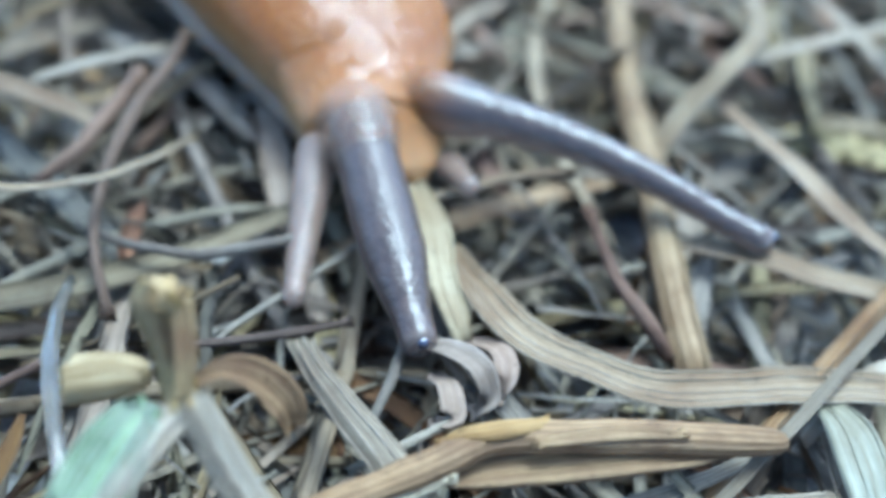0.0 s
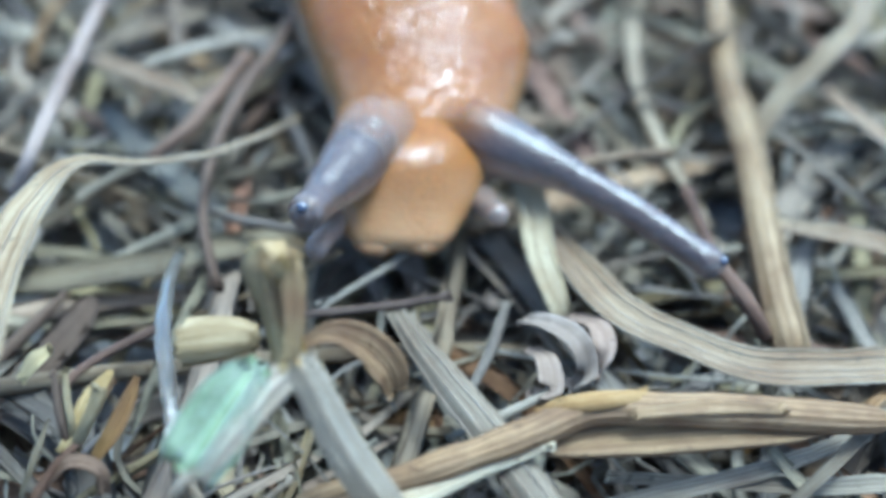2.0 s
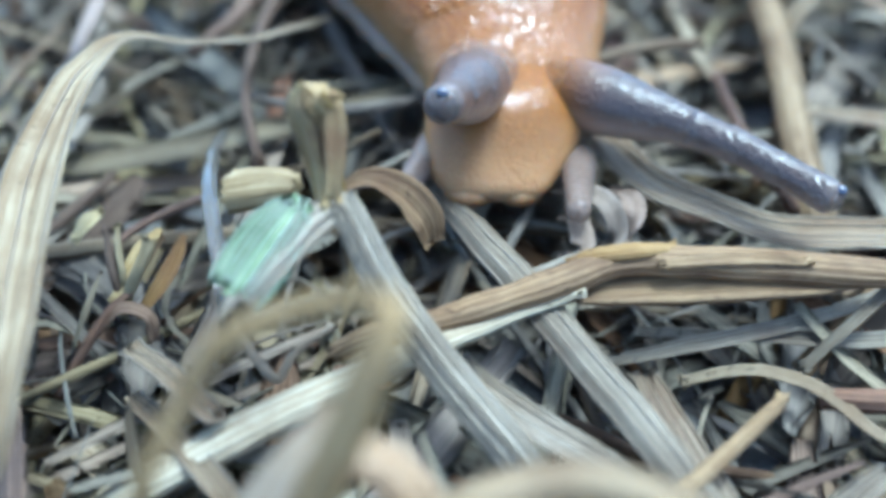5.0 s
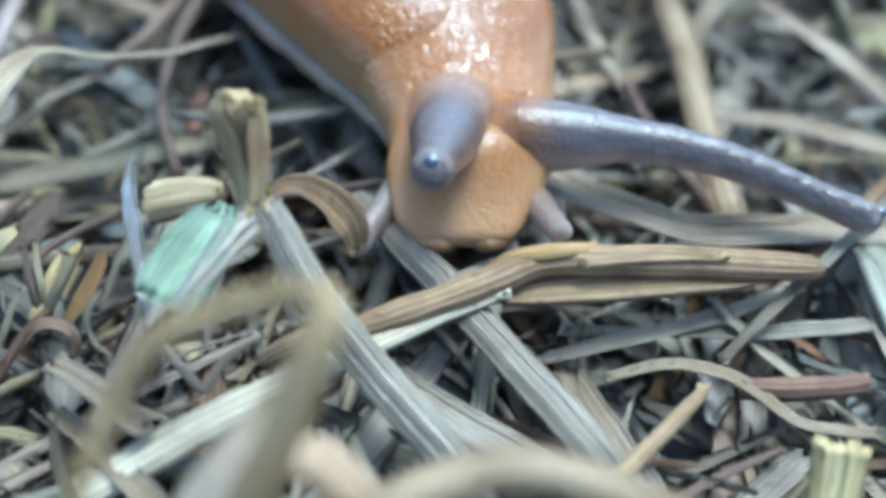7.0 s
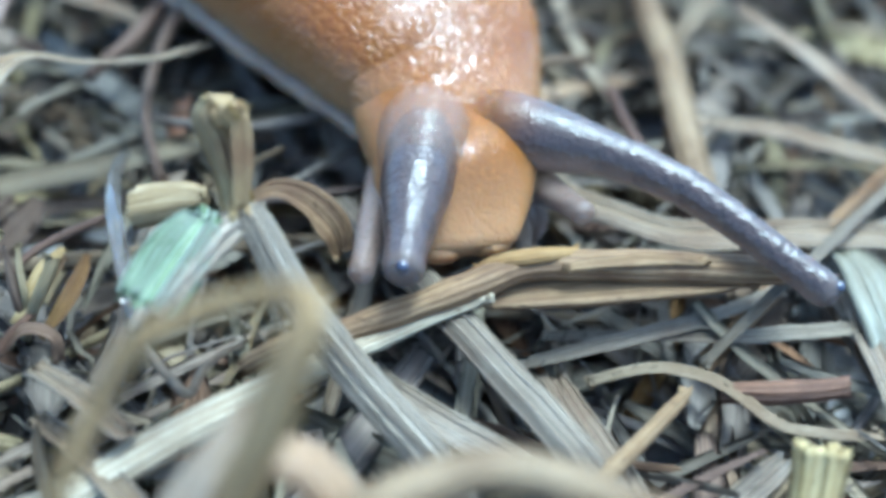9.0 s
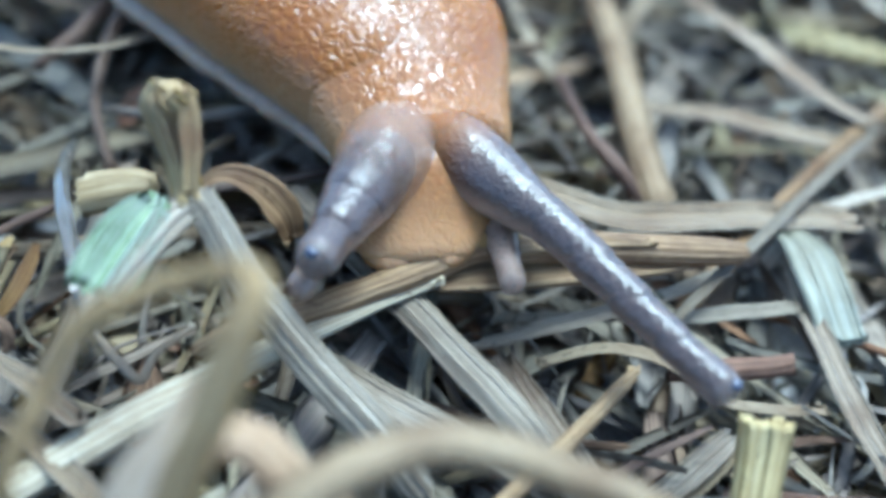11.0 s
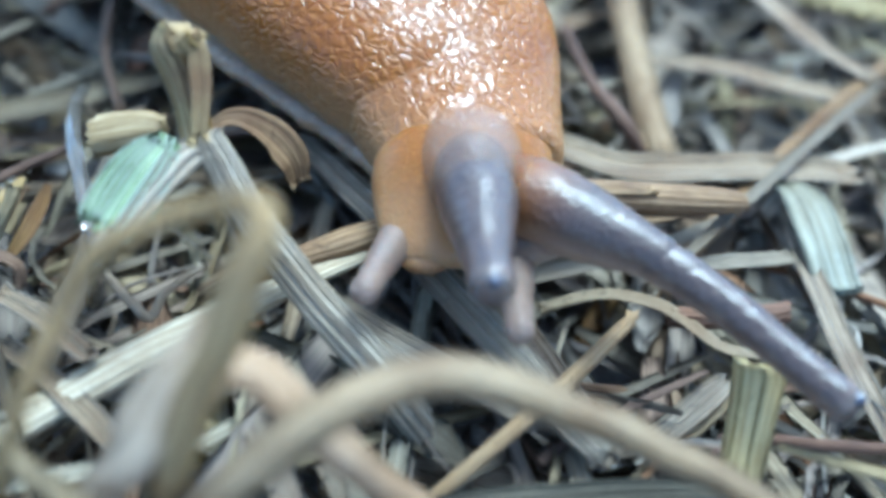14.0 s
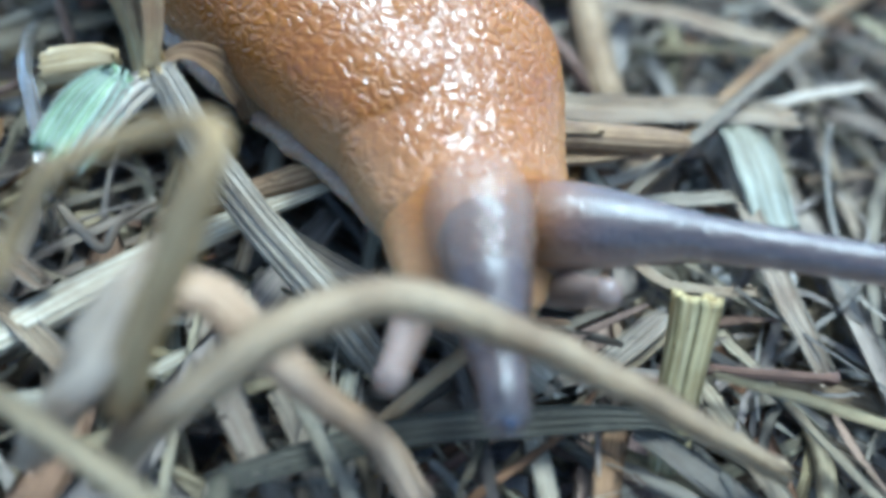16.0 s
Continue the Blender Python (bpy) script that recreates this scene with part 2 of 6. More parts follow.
def feeler_skin(name, tip=False, sheath="", glassy=False):
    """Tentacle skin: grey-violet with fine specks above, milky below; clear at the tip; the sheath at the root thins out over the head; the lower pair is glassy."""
    m, t, b = base(name, 0.4)
    co = t.nodes.new("ShaderNodeTexCoord").outputs["Object"]
    cut = t.nodes.new("ShaderNodeSeparateXYZ")
    t.links.new(co, cut.inputs[0])
    big = node(t, "ShaderNodeTexNoise", Scale=500.0, Detail=3.0)
    fine = node(t, "ShaderNodeTexNoise", Scale=5200.0, Detail=2.0)
    ripple = node(t, "ShaderNodeTexNoise", Scale=3600.0, Detail=3.0)
    for n in (big, fine, ripple):
        t.links.new(co, n.inputs["Vector"])

    def between(value, low, high):
        n = t.nodes.new("ShaderNodeMapRange")
        n.interpolation_type = "SMOOTHSTEP"
        n.inputs["From Min"].default_value, n.inputs["From Max"].default_value = low * U, high * U
        t.links.new(value, n.inputs["Value"])
        return n.outputs[0]

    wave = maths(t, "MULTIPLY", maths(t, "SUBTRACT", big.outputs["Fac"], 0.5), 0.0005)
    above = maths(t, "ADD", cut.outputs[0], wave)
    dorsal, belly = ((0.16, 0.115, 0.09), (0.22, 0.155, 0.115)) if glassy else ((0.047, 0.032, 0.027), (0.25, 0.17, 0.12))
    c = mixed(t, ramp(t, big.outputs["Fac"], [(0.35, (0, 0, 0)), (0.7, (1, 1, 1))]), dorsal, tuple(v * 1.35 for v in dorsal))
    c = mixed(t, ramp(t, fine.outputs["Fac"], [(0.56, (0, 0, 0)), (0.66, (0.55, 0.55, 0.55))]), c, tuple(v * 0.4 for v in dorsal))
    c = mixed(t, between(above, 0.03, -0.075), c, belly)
    if tip:
        c = mixed(t, between(cut.outputs[2], -0.02, 0.06), c, (0.15, 0.115, 0.098))
    if sheath:
        c = mixed(t, between(cut.outputs[2], 0.16, -0.22), c, (0.15, 0.055, 0.005)) if sheath == "orange" else mixed(t, 0.75, c, (0.22, 0.145, 0.1))
    t.links.new(c, b.inputs["Base Color"])
    bump = node(t, "ShaderNodeBump", Strength=1.0, Distance=0.00009)
    t.links.new(maths(t, "ADD", maths(t, "MULTIPLY", fine.outputs["Fac"], 0.22), ripple.outputs["Fac"]), bump.inputs["Height"])
    t.links.new(bump.outputs[0], b.inputs["Normal"])
    t.links.new(bump.outputs[0], b.inputs["Coat Normal"])
    for key, value in (("Subsurface Weight", 0.6), ("Subsurface Radius", (1.0, 0.75, 0.6)), ("Subsurface Scale", 0.0004), ("Coat Weight", 0.6), ("Coat Roughness", 0.02), ("Coat IOR", 1.55), ("Specular IOR Level", 0.1)):
        b.inputs[key].default_value = value
    if tip or sheath or glassy:
        clear = t.nodes.new("ShaderNodeBsdfTransparent")
        both = t.nodes.new("ShaderNodeMixShader")
        if sheath:
            shown = between(maths(t, "ADD", cut.outputs[2], wave), -0.31, 0.0)
            share = shown if sheath == "orange" else maths(t, "MULTIPLY", maths(t, "MULTIPLY", shown, between(cut.outputs[2], 0.38, 0.12)), 0.5)
        elif glassy:
            share = 0.68
        else:
            share = maths(t, "SUBTRACT", 1.0, maths(t, "MULTIPLY", between(cut.outputs[2], 0.0, 0.06), 0.45))
        if glassy:
            both.inputs[0].default_value = share
        else:
            t.links.new(share, both.inputs[0])
        t.links.new(clear.outputs[0], both.inputs[1])
        t.links.new(b.outputs[0], both.inputs[2])
        t.links.new(both.outputs[0], t.nodes["Material Output"].inputs["Surface"])
    return m


MANTLE = skin("orange_warty_skin", (0.175, 0.061, 0.003), (0.12, 0.036, 0.0015), 2300.0, 0.00005, gloss=0.015, sss=0.4, pale=(0.25, 0.15, 0.07), band=(0.1, 0.42), coat=0.36)
HEAD = skin("orange_head_skin", (0.165, 0.061, 0.004), (0.12, 0.04, 0.002), 2600.0, 0.000015, gloss=0.05, sss=0.6, pale=(0.28, 0.165, 0.078), band=(0.06, 0.34), coat=0.22)
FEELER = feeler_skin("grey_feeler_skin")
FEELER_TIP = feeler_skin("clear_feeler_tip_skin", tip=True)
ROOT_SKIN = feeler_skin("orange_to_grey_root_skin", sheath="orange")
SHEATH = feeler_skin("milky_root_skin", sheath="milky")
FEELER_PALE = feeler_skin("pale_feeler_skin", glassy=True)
SOLE = skin("pale_sole_skin", (0.22, 0.155, 0.1), (0.16, 0.105, 0.065), 1500.0, 0.00004, sss=0.6, gloss=0.2, coat=0.3)
LIP = skin("milky_lip_skin", (0.24, 0.135, 0.06), (0.19, 0.1, 0.04), 1500.0, 0.00001, sss=0.8, gloss=0.1, coat=0.4)
EYE, et, eb = base("black_eye", 0.08, Coat_Weight=1.0, Coat_Roughness=0.03)
en = node(et, "ShaderNodeTexNoise", Scale=4000.0)
et.links.new(ramp(et, en.outputs["Fac"], [(0.3, (0.006, 0.006, 0.012)), (0.7, (0.02, 0.022, 0.05))]), eb.inputs["Base Color"])


# ---------------------------------------------------------------- shapes
def finish(name, bm, material, at=(0, 0, 0)):
    """Turns a bmesh in centimetres into an object whose origin is at the given place (cm)."""
    bmesh.ops.recalc_face_normals(bm, faces=bm.faces)
    for v in bm.verts:
        v.co = (v.co - Vector(at)) * U
    for f in bm.faces:
        f.smooth = True
    me = bpy.data.meshes.new(name)
    bm.to_mesh(me)
    bm.free()
    me.materials.append(material)
    ob = new(name, me)
    return ob


def part(name, bm, material, parent, label="", at=(0, 0, 0)):
    ob = finish(name, bm, material, at)
    ob.parent = parent
    if label:
        tagged(ob, label)
    return ob


def curve(rows, per=5):
    """A smooth line through control rows of any width."""
    p = [np.array(r, float) for r in rows]
    p = [2 * p[0] - p[1], *p, 2 * p[-1] - p[-2]]
    out = []
    for a, b, c, d in zip(p, p[1:], p[2:], p[3:]):
        for k in range(per):
            s = k / per
            out.append(0.5 * (2 * b + (c - a) * s + (2 * a - 5 * b + 4 * c - d) * s * s + (3 * b - a - 3 * c + d) * s ** 3))
    out.append(p[-2])
    return out


def sweep(bm, line, section, closed_ends=True, up=(0, 0, 1), turn=0.0, twist=0.0):
    """Sweeps a closed section (unit half width) along rows of x, y, z, width. UV: u round the section, v along."""
    uvs = bm.loops.layers.uv.verify()
    rings, along, u0 = [], 0.0, Vector(up)
    n = len(section)
    for i, r in enumerate(line):
        a, b = Vector(line[max(i - 1, 0)][:3]), Vector(line[min(i + 1, len(line) - 1)][:3])
        d = (b - a).normalized()
        side = d.cross(u0)
        if side.length < 0.15:
            side = d.cross(Vector((0.4, -0.9, 0.1)))
        side.normalize()
        nor = side.cross(d).normalized()
        ang = turn + twist * i / max(1, len(line) - 1)
        side, nor = side * math.cos(ang) + nor * math.sin(ang), nor * math.cos(ang) - side * math.sin(ang)
        c, w = Vector(r[:3]), r[3] / 2
        if i:
            along += (c - Vector(line[i - 1][:3])).length
        rings.append(([bm.verts.new(c + side * (sx * w) + nor * (sy * w)) for sx, sy in section], along))
    for (ra, va), (rb, vb) in zip(rings, rings[1:]):
        for k in range(n):
            f = bm.faces.new((ra[k], ra[(k + 1) % n], rb[(k + 1) % n], rb[k]))
            for l, uv in zip(f.loops, ((k / n, va), ((k + 1) / n, va), ((k + 1) / n, vb), (k / n, vb))):
                l[uvs].uv = uv
    if closed_ends:
        for ring in (rings[0], rings[-1]):
            f = bm.faces.new(ring[0])
            for l in f.loops:
                l[uvs].uv = (0.5, ring[1])
    return rings


def round_section(n=14, flute=0.0):
    return [(math.cos(2 * math.pi * k / n) * (1 + (flute if k % 2 else -flute)), math.sin(2 * math.pi * k / n) * (1 + (flute if k % 2 else -flute))) for k in range(n)]


def blade_section(ribs=5, fold=0.22, thick=0.1, rib=0.035):
    top, n = [], ribs * 2
    for k in range(n + 1):
        x = -1 + 2 * k / n
        top.append((x, abs(x) * fold + (rib if k % 2 else -rib) * (1 - x * x * 0.6)))
    return top + [(x * 0.96, y - thick) for x, y in reversed(top)]


def hollow(bm, ring, depth, wall):
    """Turns the closed end of a swept stem into an open rim with a pit."""
    for f in [f for f in ring[0].link_faces if len(f.verts) == len(ring)]:
        bm.faces.remove(f)
    c = sum((v.co for v in ring), Vector()) / len(ring)
    a = ring[0].co - c
    away = a.cross(ring[len(ring) // 4].co - c).normalized()
    near = next(e.other_vert(ring[0]) for e in ring[0].link_edges if e.other_vert(ring[0]) not in ring)
    if (near.co - ring[0].co).dot(away) < 0:
        away = -away
    last, uvs = ring, bm.loops.layers.uv.verify()
    for share, sink in ((wall, 0.0), (wall * 0.9, depth)):
        inner = [bm.verts.new(c + (v.co - c) * share + away * sink) for v in ring]
        for k in range(len(ring)):
            f = bm.faces.new((last[k], last[(k + 1) % len(ring)], inner[(k + 1) % len(ring)], inner[k]))
            for l, uv in zip(f.loops, ((k, 0), (k + 1, 0), (k + 1, 1), (k, 1))):
                l[uvs].uv = (uv[0] / len(ring), sink + uv[1] * 0.1)
        last = inner
    bm.faces.new(last)


def rough_ends(bm, rings, rnd, amount):
    for ring in (rings[0][0], rings[-1][0]):
        for v in ring:
            v.co += Vector([rnd.uniform(-amount, amount) for _ in range(3)])


def straw(name, label, style, material, rows, turn=0.0, twist=0.0, veins=0):
    """One piece of dry grass through rows of x, y, z, width (cm)."""
    rnd = random.Random(name + label + str(rows[0][0]))
    bm = bmesh.new()
    line = curve(rows, 6)
    for i, r in enumerate(line):
        wob = noise.noise((r[0] * 3.1, r[1] * 3.1, r[2] * 3.1 + len(rows)))
        r[3] = max(0.012, r[3] * (1 + 0.12 * wob))
        r[2] += 0.012 * noise.noise((r[0] * 6, r[1] * 6, 4.0))
    if style == "blade":
        section = blade_section(5, rnd.uniform(0.05, 0.3), 0.09, 0.03)
    elif style == "ribbed":
        section = round_section(26, 0.045)
        section = [(x, y * 0.62) for x, y in section]
    else:
        section = round_section(16, 0.018)
    rings = sweep(bm, line, section, turn=turn, twist=twist)
    rough_ends(bm, rings, rnd, 0.018)
    if name == "cut_stub":
        hollow(bm, rings[-1][0], 0.12, 0.7)
    at = tuple(rows[0][:3])
    if not veins:
        ob = finish(name, bm, STRAW[material], at)
        ob.location = Vector(at) * U
    else:
        ob = new(name)
        ob.location = Vector(at) * U
        n = len(section)
        top = range(n // 2 + 1) if style == "blade" else range(n)
        lines = [[Vector(ring[0][k].co) for ring in rings] for k in [top[round(i)] for i in np.linspace(1, len(top) - 2, veins)]]
        mids = [Vector(r[:3]) for r in line]
        part("leaf_blade" if style == "blade" else "core", bm, STRAW[material], ob, at=at)
        for pts in lines:
            bm = bmesh.new()
            thick = max(0.011, 0.055 * rows[len(rows) // 2][3])
            sweep(bm, [(*(p + (p - m) * 0.04), thick * rnd.uniform(0.7, 1.2)) for p, m in zip(pts, mids)], round_section(6))
            part("vein", bm, STRAW["white" if material in ("pale", "grey") else material], ob, at=at)
    return tagged(ob, label, CATEGORY.get(name, "dry grass"), "dry grass litter")


CATEGORY = {"thin_stick": "stick", "red_stick": "stick", "dark_leaf": "leaf", "white_leaf": "leaf", "twisted_leaf": "leaf", "tiny_leaf": "leaf", "cut_stub": "stem stub", "husk_curl": "husk",
            "tan_stem": "stem", "arched_stem": "stem", "brown_stalk": "stalk", "leaning_stalk": "stalk", "olive_stalk": "stalk", "knotted_stem": "stem", "grass_blade": "grass blade"}

# ---------------------------------------------------------------- ground
PITS = ((1.15, 2.4, 0.75, 0.4), (-0.02, 4.1, 0.32, 0.28), (1.0, 5.2, 0.3, 0.55), (1.06, 4.65, 0.25, 0.3), (-0.8, 4.4, 0.35, 0.25), (-0.3, 2.9, 0.25, 0.3), (-0.3, 2.2, 0.3, 0.2), (1.6, 4.5, 0.3, 0.3), (-1.4, 3.3, 0.35, 0.25), (1.42, 1.55, 0.25, 0.25), (-1.9, 3.8, 0.5, 0.5), (-1.6, 2.9, 0.4, 0.3), (-1.35, 2.2, 0.25, 0.2))  # gaps that show the soil: centre, half sizes


def ground():
    steps = [-3000, -800, -200, -60, -25, *np.arange(-14, 15.01, 0.25).tolist(), 25, 60, 200, 800, 3000]
    bm = bmesh.new()
    grid = []
    for y in steps:
        row = []
        for x in steps:
            near = max(0.0, 1 - max(abs(x), abs(y - 2)) / 16)
            h = -0.62 + near * (0.28 * noise.noise((x * 0.5, y * 0.5, 3.3)) + 0.16 * noise.noise((x * 1.9, y * 1.9, 7.7)) + 0.07 * noise.noise((x * 5, y * 5, 1.7))) - sum(0.1 * math.exp(-((x - a) / c) ** 2 - ((y - b) / d) ** 2) for a, b, c, d in PITS)
            row.append(bm.verts.new((x, y, h)))
        grid.append(row)
    for a, b in zip(grid, grid[1:]):
        for k in range(len(a) - 1):
            bm.faces.new((a[k], a[k + 1], b[k + 1], b[k]))
    ob = finish("ground", bm, SOIL)
    return tagged(ob, "dark crumbly damp soil under dead grass", "ground", kind="structure")


ground()


def litter(name, label, count, seed, material, size, heights, area, lean=0.1):
    """Dead grass beyond counting, as one object: short bent pieces lying over each other."""
    rnd = random.Random(seed)
    verts, faces, uvs = [], [], []
    for _ in range(count):
        x, y = rnd.uniform(area[0], area[1]), rnd.uniform(area[2], area[3])
        if any(((x - a) / c) ** 2 + ((y - b) / d) ** 2 < 1 for a, b, c, d in PITS) and rnd.random() < 0.96:
            continue
        low, high = heights
        z = low + (high - low) * rnd.random() ** 1.3
        ang = rnd.gauss(radians(100), 0.9) if rnd.random() < 0.5 else rnd.uniform(0, math.pi)
        length = rnd.uniform(*size[0])
        w = size[1][0] + (size[1][1] - size[1][0]) * rnd.random() ** 1.8
        flat = rnd.random() < 0.85
        d = Vector((math.cos(ang), math.sin(ang), rnd.gauss(0, lean)))
        sway = 0.5 if rnd.random() < 0.18 else 0.16
        bend = Vector((rnd.gauss(0, sway), rnd.gauss(0, sway), rnd.gauss(-0.1, 0.15)))
        kink = Vector((rnd.gauss(0, 0.35), rnd.gauss(0, 0.35), rnd.gauss(0, 0.12)))
        knee = rnd.uniform(-0.4, 0.6)
        n = 9
        roll = rnd.gauss(0, 0.5)
        fold = rnd.uniform(-0.1, 0.45)
        section = [(-1, fold), (-0.5, fold * 0.4 - 0.06), (0, 0.08), (0.5, fold * 0.4 - 0.06), (1, fold), (0, -0.1)] if flat else [(math.cos(a * math.pi / 3), math.sin(a * math.pi / 3)) for a in range(6)]
        if not flat:
            w *= 0.5
        first = len(verts)
        for i in range(n):
            s = i / (n - 1) - 0.5
            c = Vector((x, y, z)) + d * (length * s) + bend * (length * (s * s - 0.08)) + kink * (length * max(0.0, s - knee)) + Vector((0, 0, 0.02 * noise.noise((x + s * 4, y, z))))
            t = (d + bend * (2 * s)).normalized()
            side = t.cross(Vector((0, 0, 1))).normalized()
            nor = side.cross(t)
            ca, sa = math.cos(roll + s * 0.8), math.sin(roll + s * 0.8)
            side, nor = side * ca + nor * sa, nor * ca - side * sa
            ww = w / 2 * (1.0 if abs(s) < 0.45 else rnd.uniform(0.3, 0.95))
            for sx, sy in section:
                verts.append((c + side * (sx * ww) + nor * (sy * ww)) * U)
        for i in range(n - 1):
            for k in range(6):
                a, b = first + i * 6 + k, first + i * 6 + (k + 1) % 6
                faces.append((a, b, b + 6, a + 6))
                u, v0, v1 = k / 6, i * length / n, (i + 1) * length / n
                uvs += [(u, v0), (u + 1 / 6, v0), (u + 1 / 6, v1), (u, v1)]
        for ring in (range(first, first + 6), range(first + (n - 1) * 6, first + n * 6)):
            faces.append(tuple(ring))
            uvs += [(0.5, 0.0)] * 6
    me = bpy.data.meshes.new(name)
    me.from_pydata(verts, [], faces)
    layer = me.uv_layers.new(name="UVMap")
    layer.data.foreach_set("uv", np.array(uvs, dtype=np.float32).ravel())
    me.shade_smooth()
    me.materials.append(STRAW[material])
    me.update()
    return tagged(new(name, me), label, "dead grass", kind="stuff")


litter("dead_grass_litter", "tangled pale dead grass blades covering the soil", 1500, 7, "litter", ((0.8, 3.2), (0.05, 0.22)), (-0.5, -0.13), (-7, 8, -1.5, 11))
litter("grey_grass_litter", "weathered grey dead grass blades under paler ones", 1500, 25, "grey_litter", ((0.7, 2.6), (0.04, 0.2)), (-0.56, -0.18), (-7, 8, -1.5, 11))
litter("brown_grass_litter", "rotting brown grass pieces lying on the soil", 650, 12, "brown_litter", ((0.4, 1.6), (0.05, 0.18)), (-0.5, -0.1), (-6, 7, -1.0, 9.5))
litter("fine_litter", "fine broken grass shreds on dark soil", 5000, 9, "fines", ((0.2, 1.0), (0.015, 0.06)), (-0.6, -0.12), (-5, 6, -1.0, 8.5), 0.22)

# ---------------------------------------------------------------- single pieces of dry grass
straw("tan_stem", "upright tan grass stem leaning over the litter", "stem", "tan", [(1.51, 7.85, 0.00, 0.15), (1.45, 6.92, 0.02, 0.15), (1.37, 5.50, 0.00, 0.155), (1.40, 4.72, -0.02, 0.16), (1.39, 3.96, -0.05, 0.17), (1.42, 3.44, -0.12, 0.17), (1.47, 3.33, -0.30, 0.14)], veins=4)
straw("bent_grass", "pale grass blade folded sharply at its tip", "blade", "pale", [(2.19, 6.55, 0.20, 0.09), (2.11, 5.68, 0.35, 0.1), (1.85, 5.27, 0.30, 0.13), (1.63, 5.08, 0.15, 0.13), (1.44, 4.85, 0.00, 0.1)], veins=3)
straw("grass_blade", "long flat pale dead grass blade lying across litter", "blade", "pale", [(3.21, 6.13, 0.20, 0.1), (2.60, 5.76, 0.25, 0.11), (2.21, 5.55, 0.25, 0.1), (1.90, 5.41, 0.20, 0.08)], veins=3)
straw("grass_blade", "yellowed dead grass blade lying on the litter", "blade", "pale", [(1.83, 5.24, 0.10, 0.1), (2.13, 4.54, 0.15, 0.13), (2.27, 4.19, 0.15, 0.13), (2.61, 3.93, 0.05, 0.1)], veins=3)
straw("grass_blade", "broad pale grass blade with brown edge", "blade", "pale", [(1.45, 4.12, 0.00, 0.1), (1.83, 3.99, 0.05, 0.16), (2.15, 3.85, 0.05, 0.16), (2.60, 3.82, 0.00, 0.14)], veins=3)
straw("split_grass", "bleached split grass blade with brown underside", "blade", "pale", [(0.34, 3.97, -0.00, 0.1), (0.46, 3.63, 0.08, 0.17), (0.64, 3.34, 0.10, 0.19), (0.92, 3.17, 0.10, 0.19), (1.24, 3.09, 0.08, 0.2), (1.78, 3.18, 0.05, 0.2), (2.30, 3.24, 0.00, 0.18)], veins=5)
straw("twisted_leaf", "twisted yellow dry leaf", "blade", "yellow", [(0.15, 4.29, 0.12, 0.1), (0.25, 4.01, 0.10, 0.15), (0.29, 3.68, 0.08, 0.13), (0.37, 3.40, 0.05, 0.1), (0.42, 3.34, -0.10, 0.06)], veins=3)
straw("brown_stalk", "thin brown dry stalk beside a dark gap", "stem", "brown", [(1.00, 4.21, 0.10, 0.05), (1.07, 3.77, 0.10, 0.06), (1.21, 3.49, 0.05, 0.07), (1.32, 3.42, -0.10, 0.06)])
straw("bent_leaf_strip", "wide pale grass blade bent over like a hairpin", "blade", "pale", [(-0.98, 4.70, 0.00, 0.04), (-1.08, 4.25, 0.20, 0.05), (-1.25, 3.99, 0.28, 0.05), (-1.50, 3.74, 0.38, 0.06), (-1.71, 3.54, 0.52, 0.1), (-1.78, 3.16, 0.56, 0.16), (-1.76, 2.67, 0.56, 0.2), (-1.69, 2.21, 0.50, 0.2), (-1.62, 1.78, 0.40, 0.2), (-1.62, 1.47, 0.20, 0.2), (-1.72, 1.44, -0.10, 0.2)], veins=3)
straw("brown_stalk", "dark brown curved dry stalk", "stem", "brown", [(-1.14, 5.45, 0.15, 0.06), (-1.16, 5.08, 0.20, 0.07), (-1.25, 4.65, 0.20, 0.07), (-1.30, 4.20, 0.15, 0.06), (-1.29, 3.83, 0.05, 0.05), (-1.15, 3.44, -0.05, 0.05)])
straw("brown_stalk", "short brown stalk lying beside another", "stem", "brown", [(-1.31, 5.03, 0.15, 0.08), (-1.38, 4.71, 0.15, 0.09), (-1.48, 4.40, 0.12, 0.08), (-1.67, 4.23, 0.00, 0.06)])
straw("grass_blade", "bleached short grass blade on litter", "blade", "pale", [(-2.22, 5.04, 0.10, 0.12), (-1.89, 4.82, 0.15, 0.15), (-1.63, 4.70, 0.15, 0.13), (-1.32, 4.61, 0.05, 0.06)], veins=3)
straw("grass_blade", "grey flat grass blade half buried", "blade", "grey", [(-1.20, 5.57, 0.00, 0.06), (-1.34, 5.33, 0.10, 0.1), (-1.61, 5.18, 0.10, 0.1), (-1.88, 5.05, 0.05, 0.08)], veins=3)
straw("tan_stem", "thin pinkish stem leaning over litter", "stem", "pink", [(-2.26, 5.98, 0.20, 0.08), (-2.18, 5.35, 0.25, 0.08), (-2.14, 4.60, 0.25, 0.08), (-2.13, 4.04, 0.20, 0.07), (-2.22, 3.94, 0.00, 0.06)])
straw("thin_straw", "thin grey straw arched over soil", "stem", "grey", [(-1.41, 4.08, -0.10, 0.04), (-1.15, 3.83, 0.03, 0.045), (-0.85, 3.73, 0.08, 0.05), (-0.61, 3.77, 0.10, 0.05), (-0.39, 3.86, 0.10, 0.04)])
straw("thin_straw", "hair-thin straw lying under the slug", "stem", "grey", [(-0.67, 3.32, -0.02, 0.03), (-0.41, 3.59, -0.00, 0.035), (-0.13, 3.92, 0.00, 0.035), (0.07, 4.15, 0.00, 0.03)])
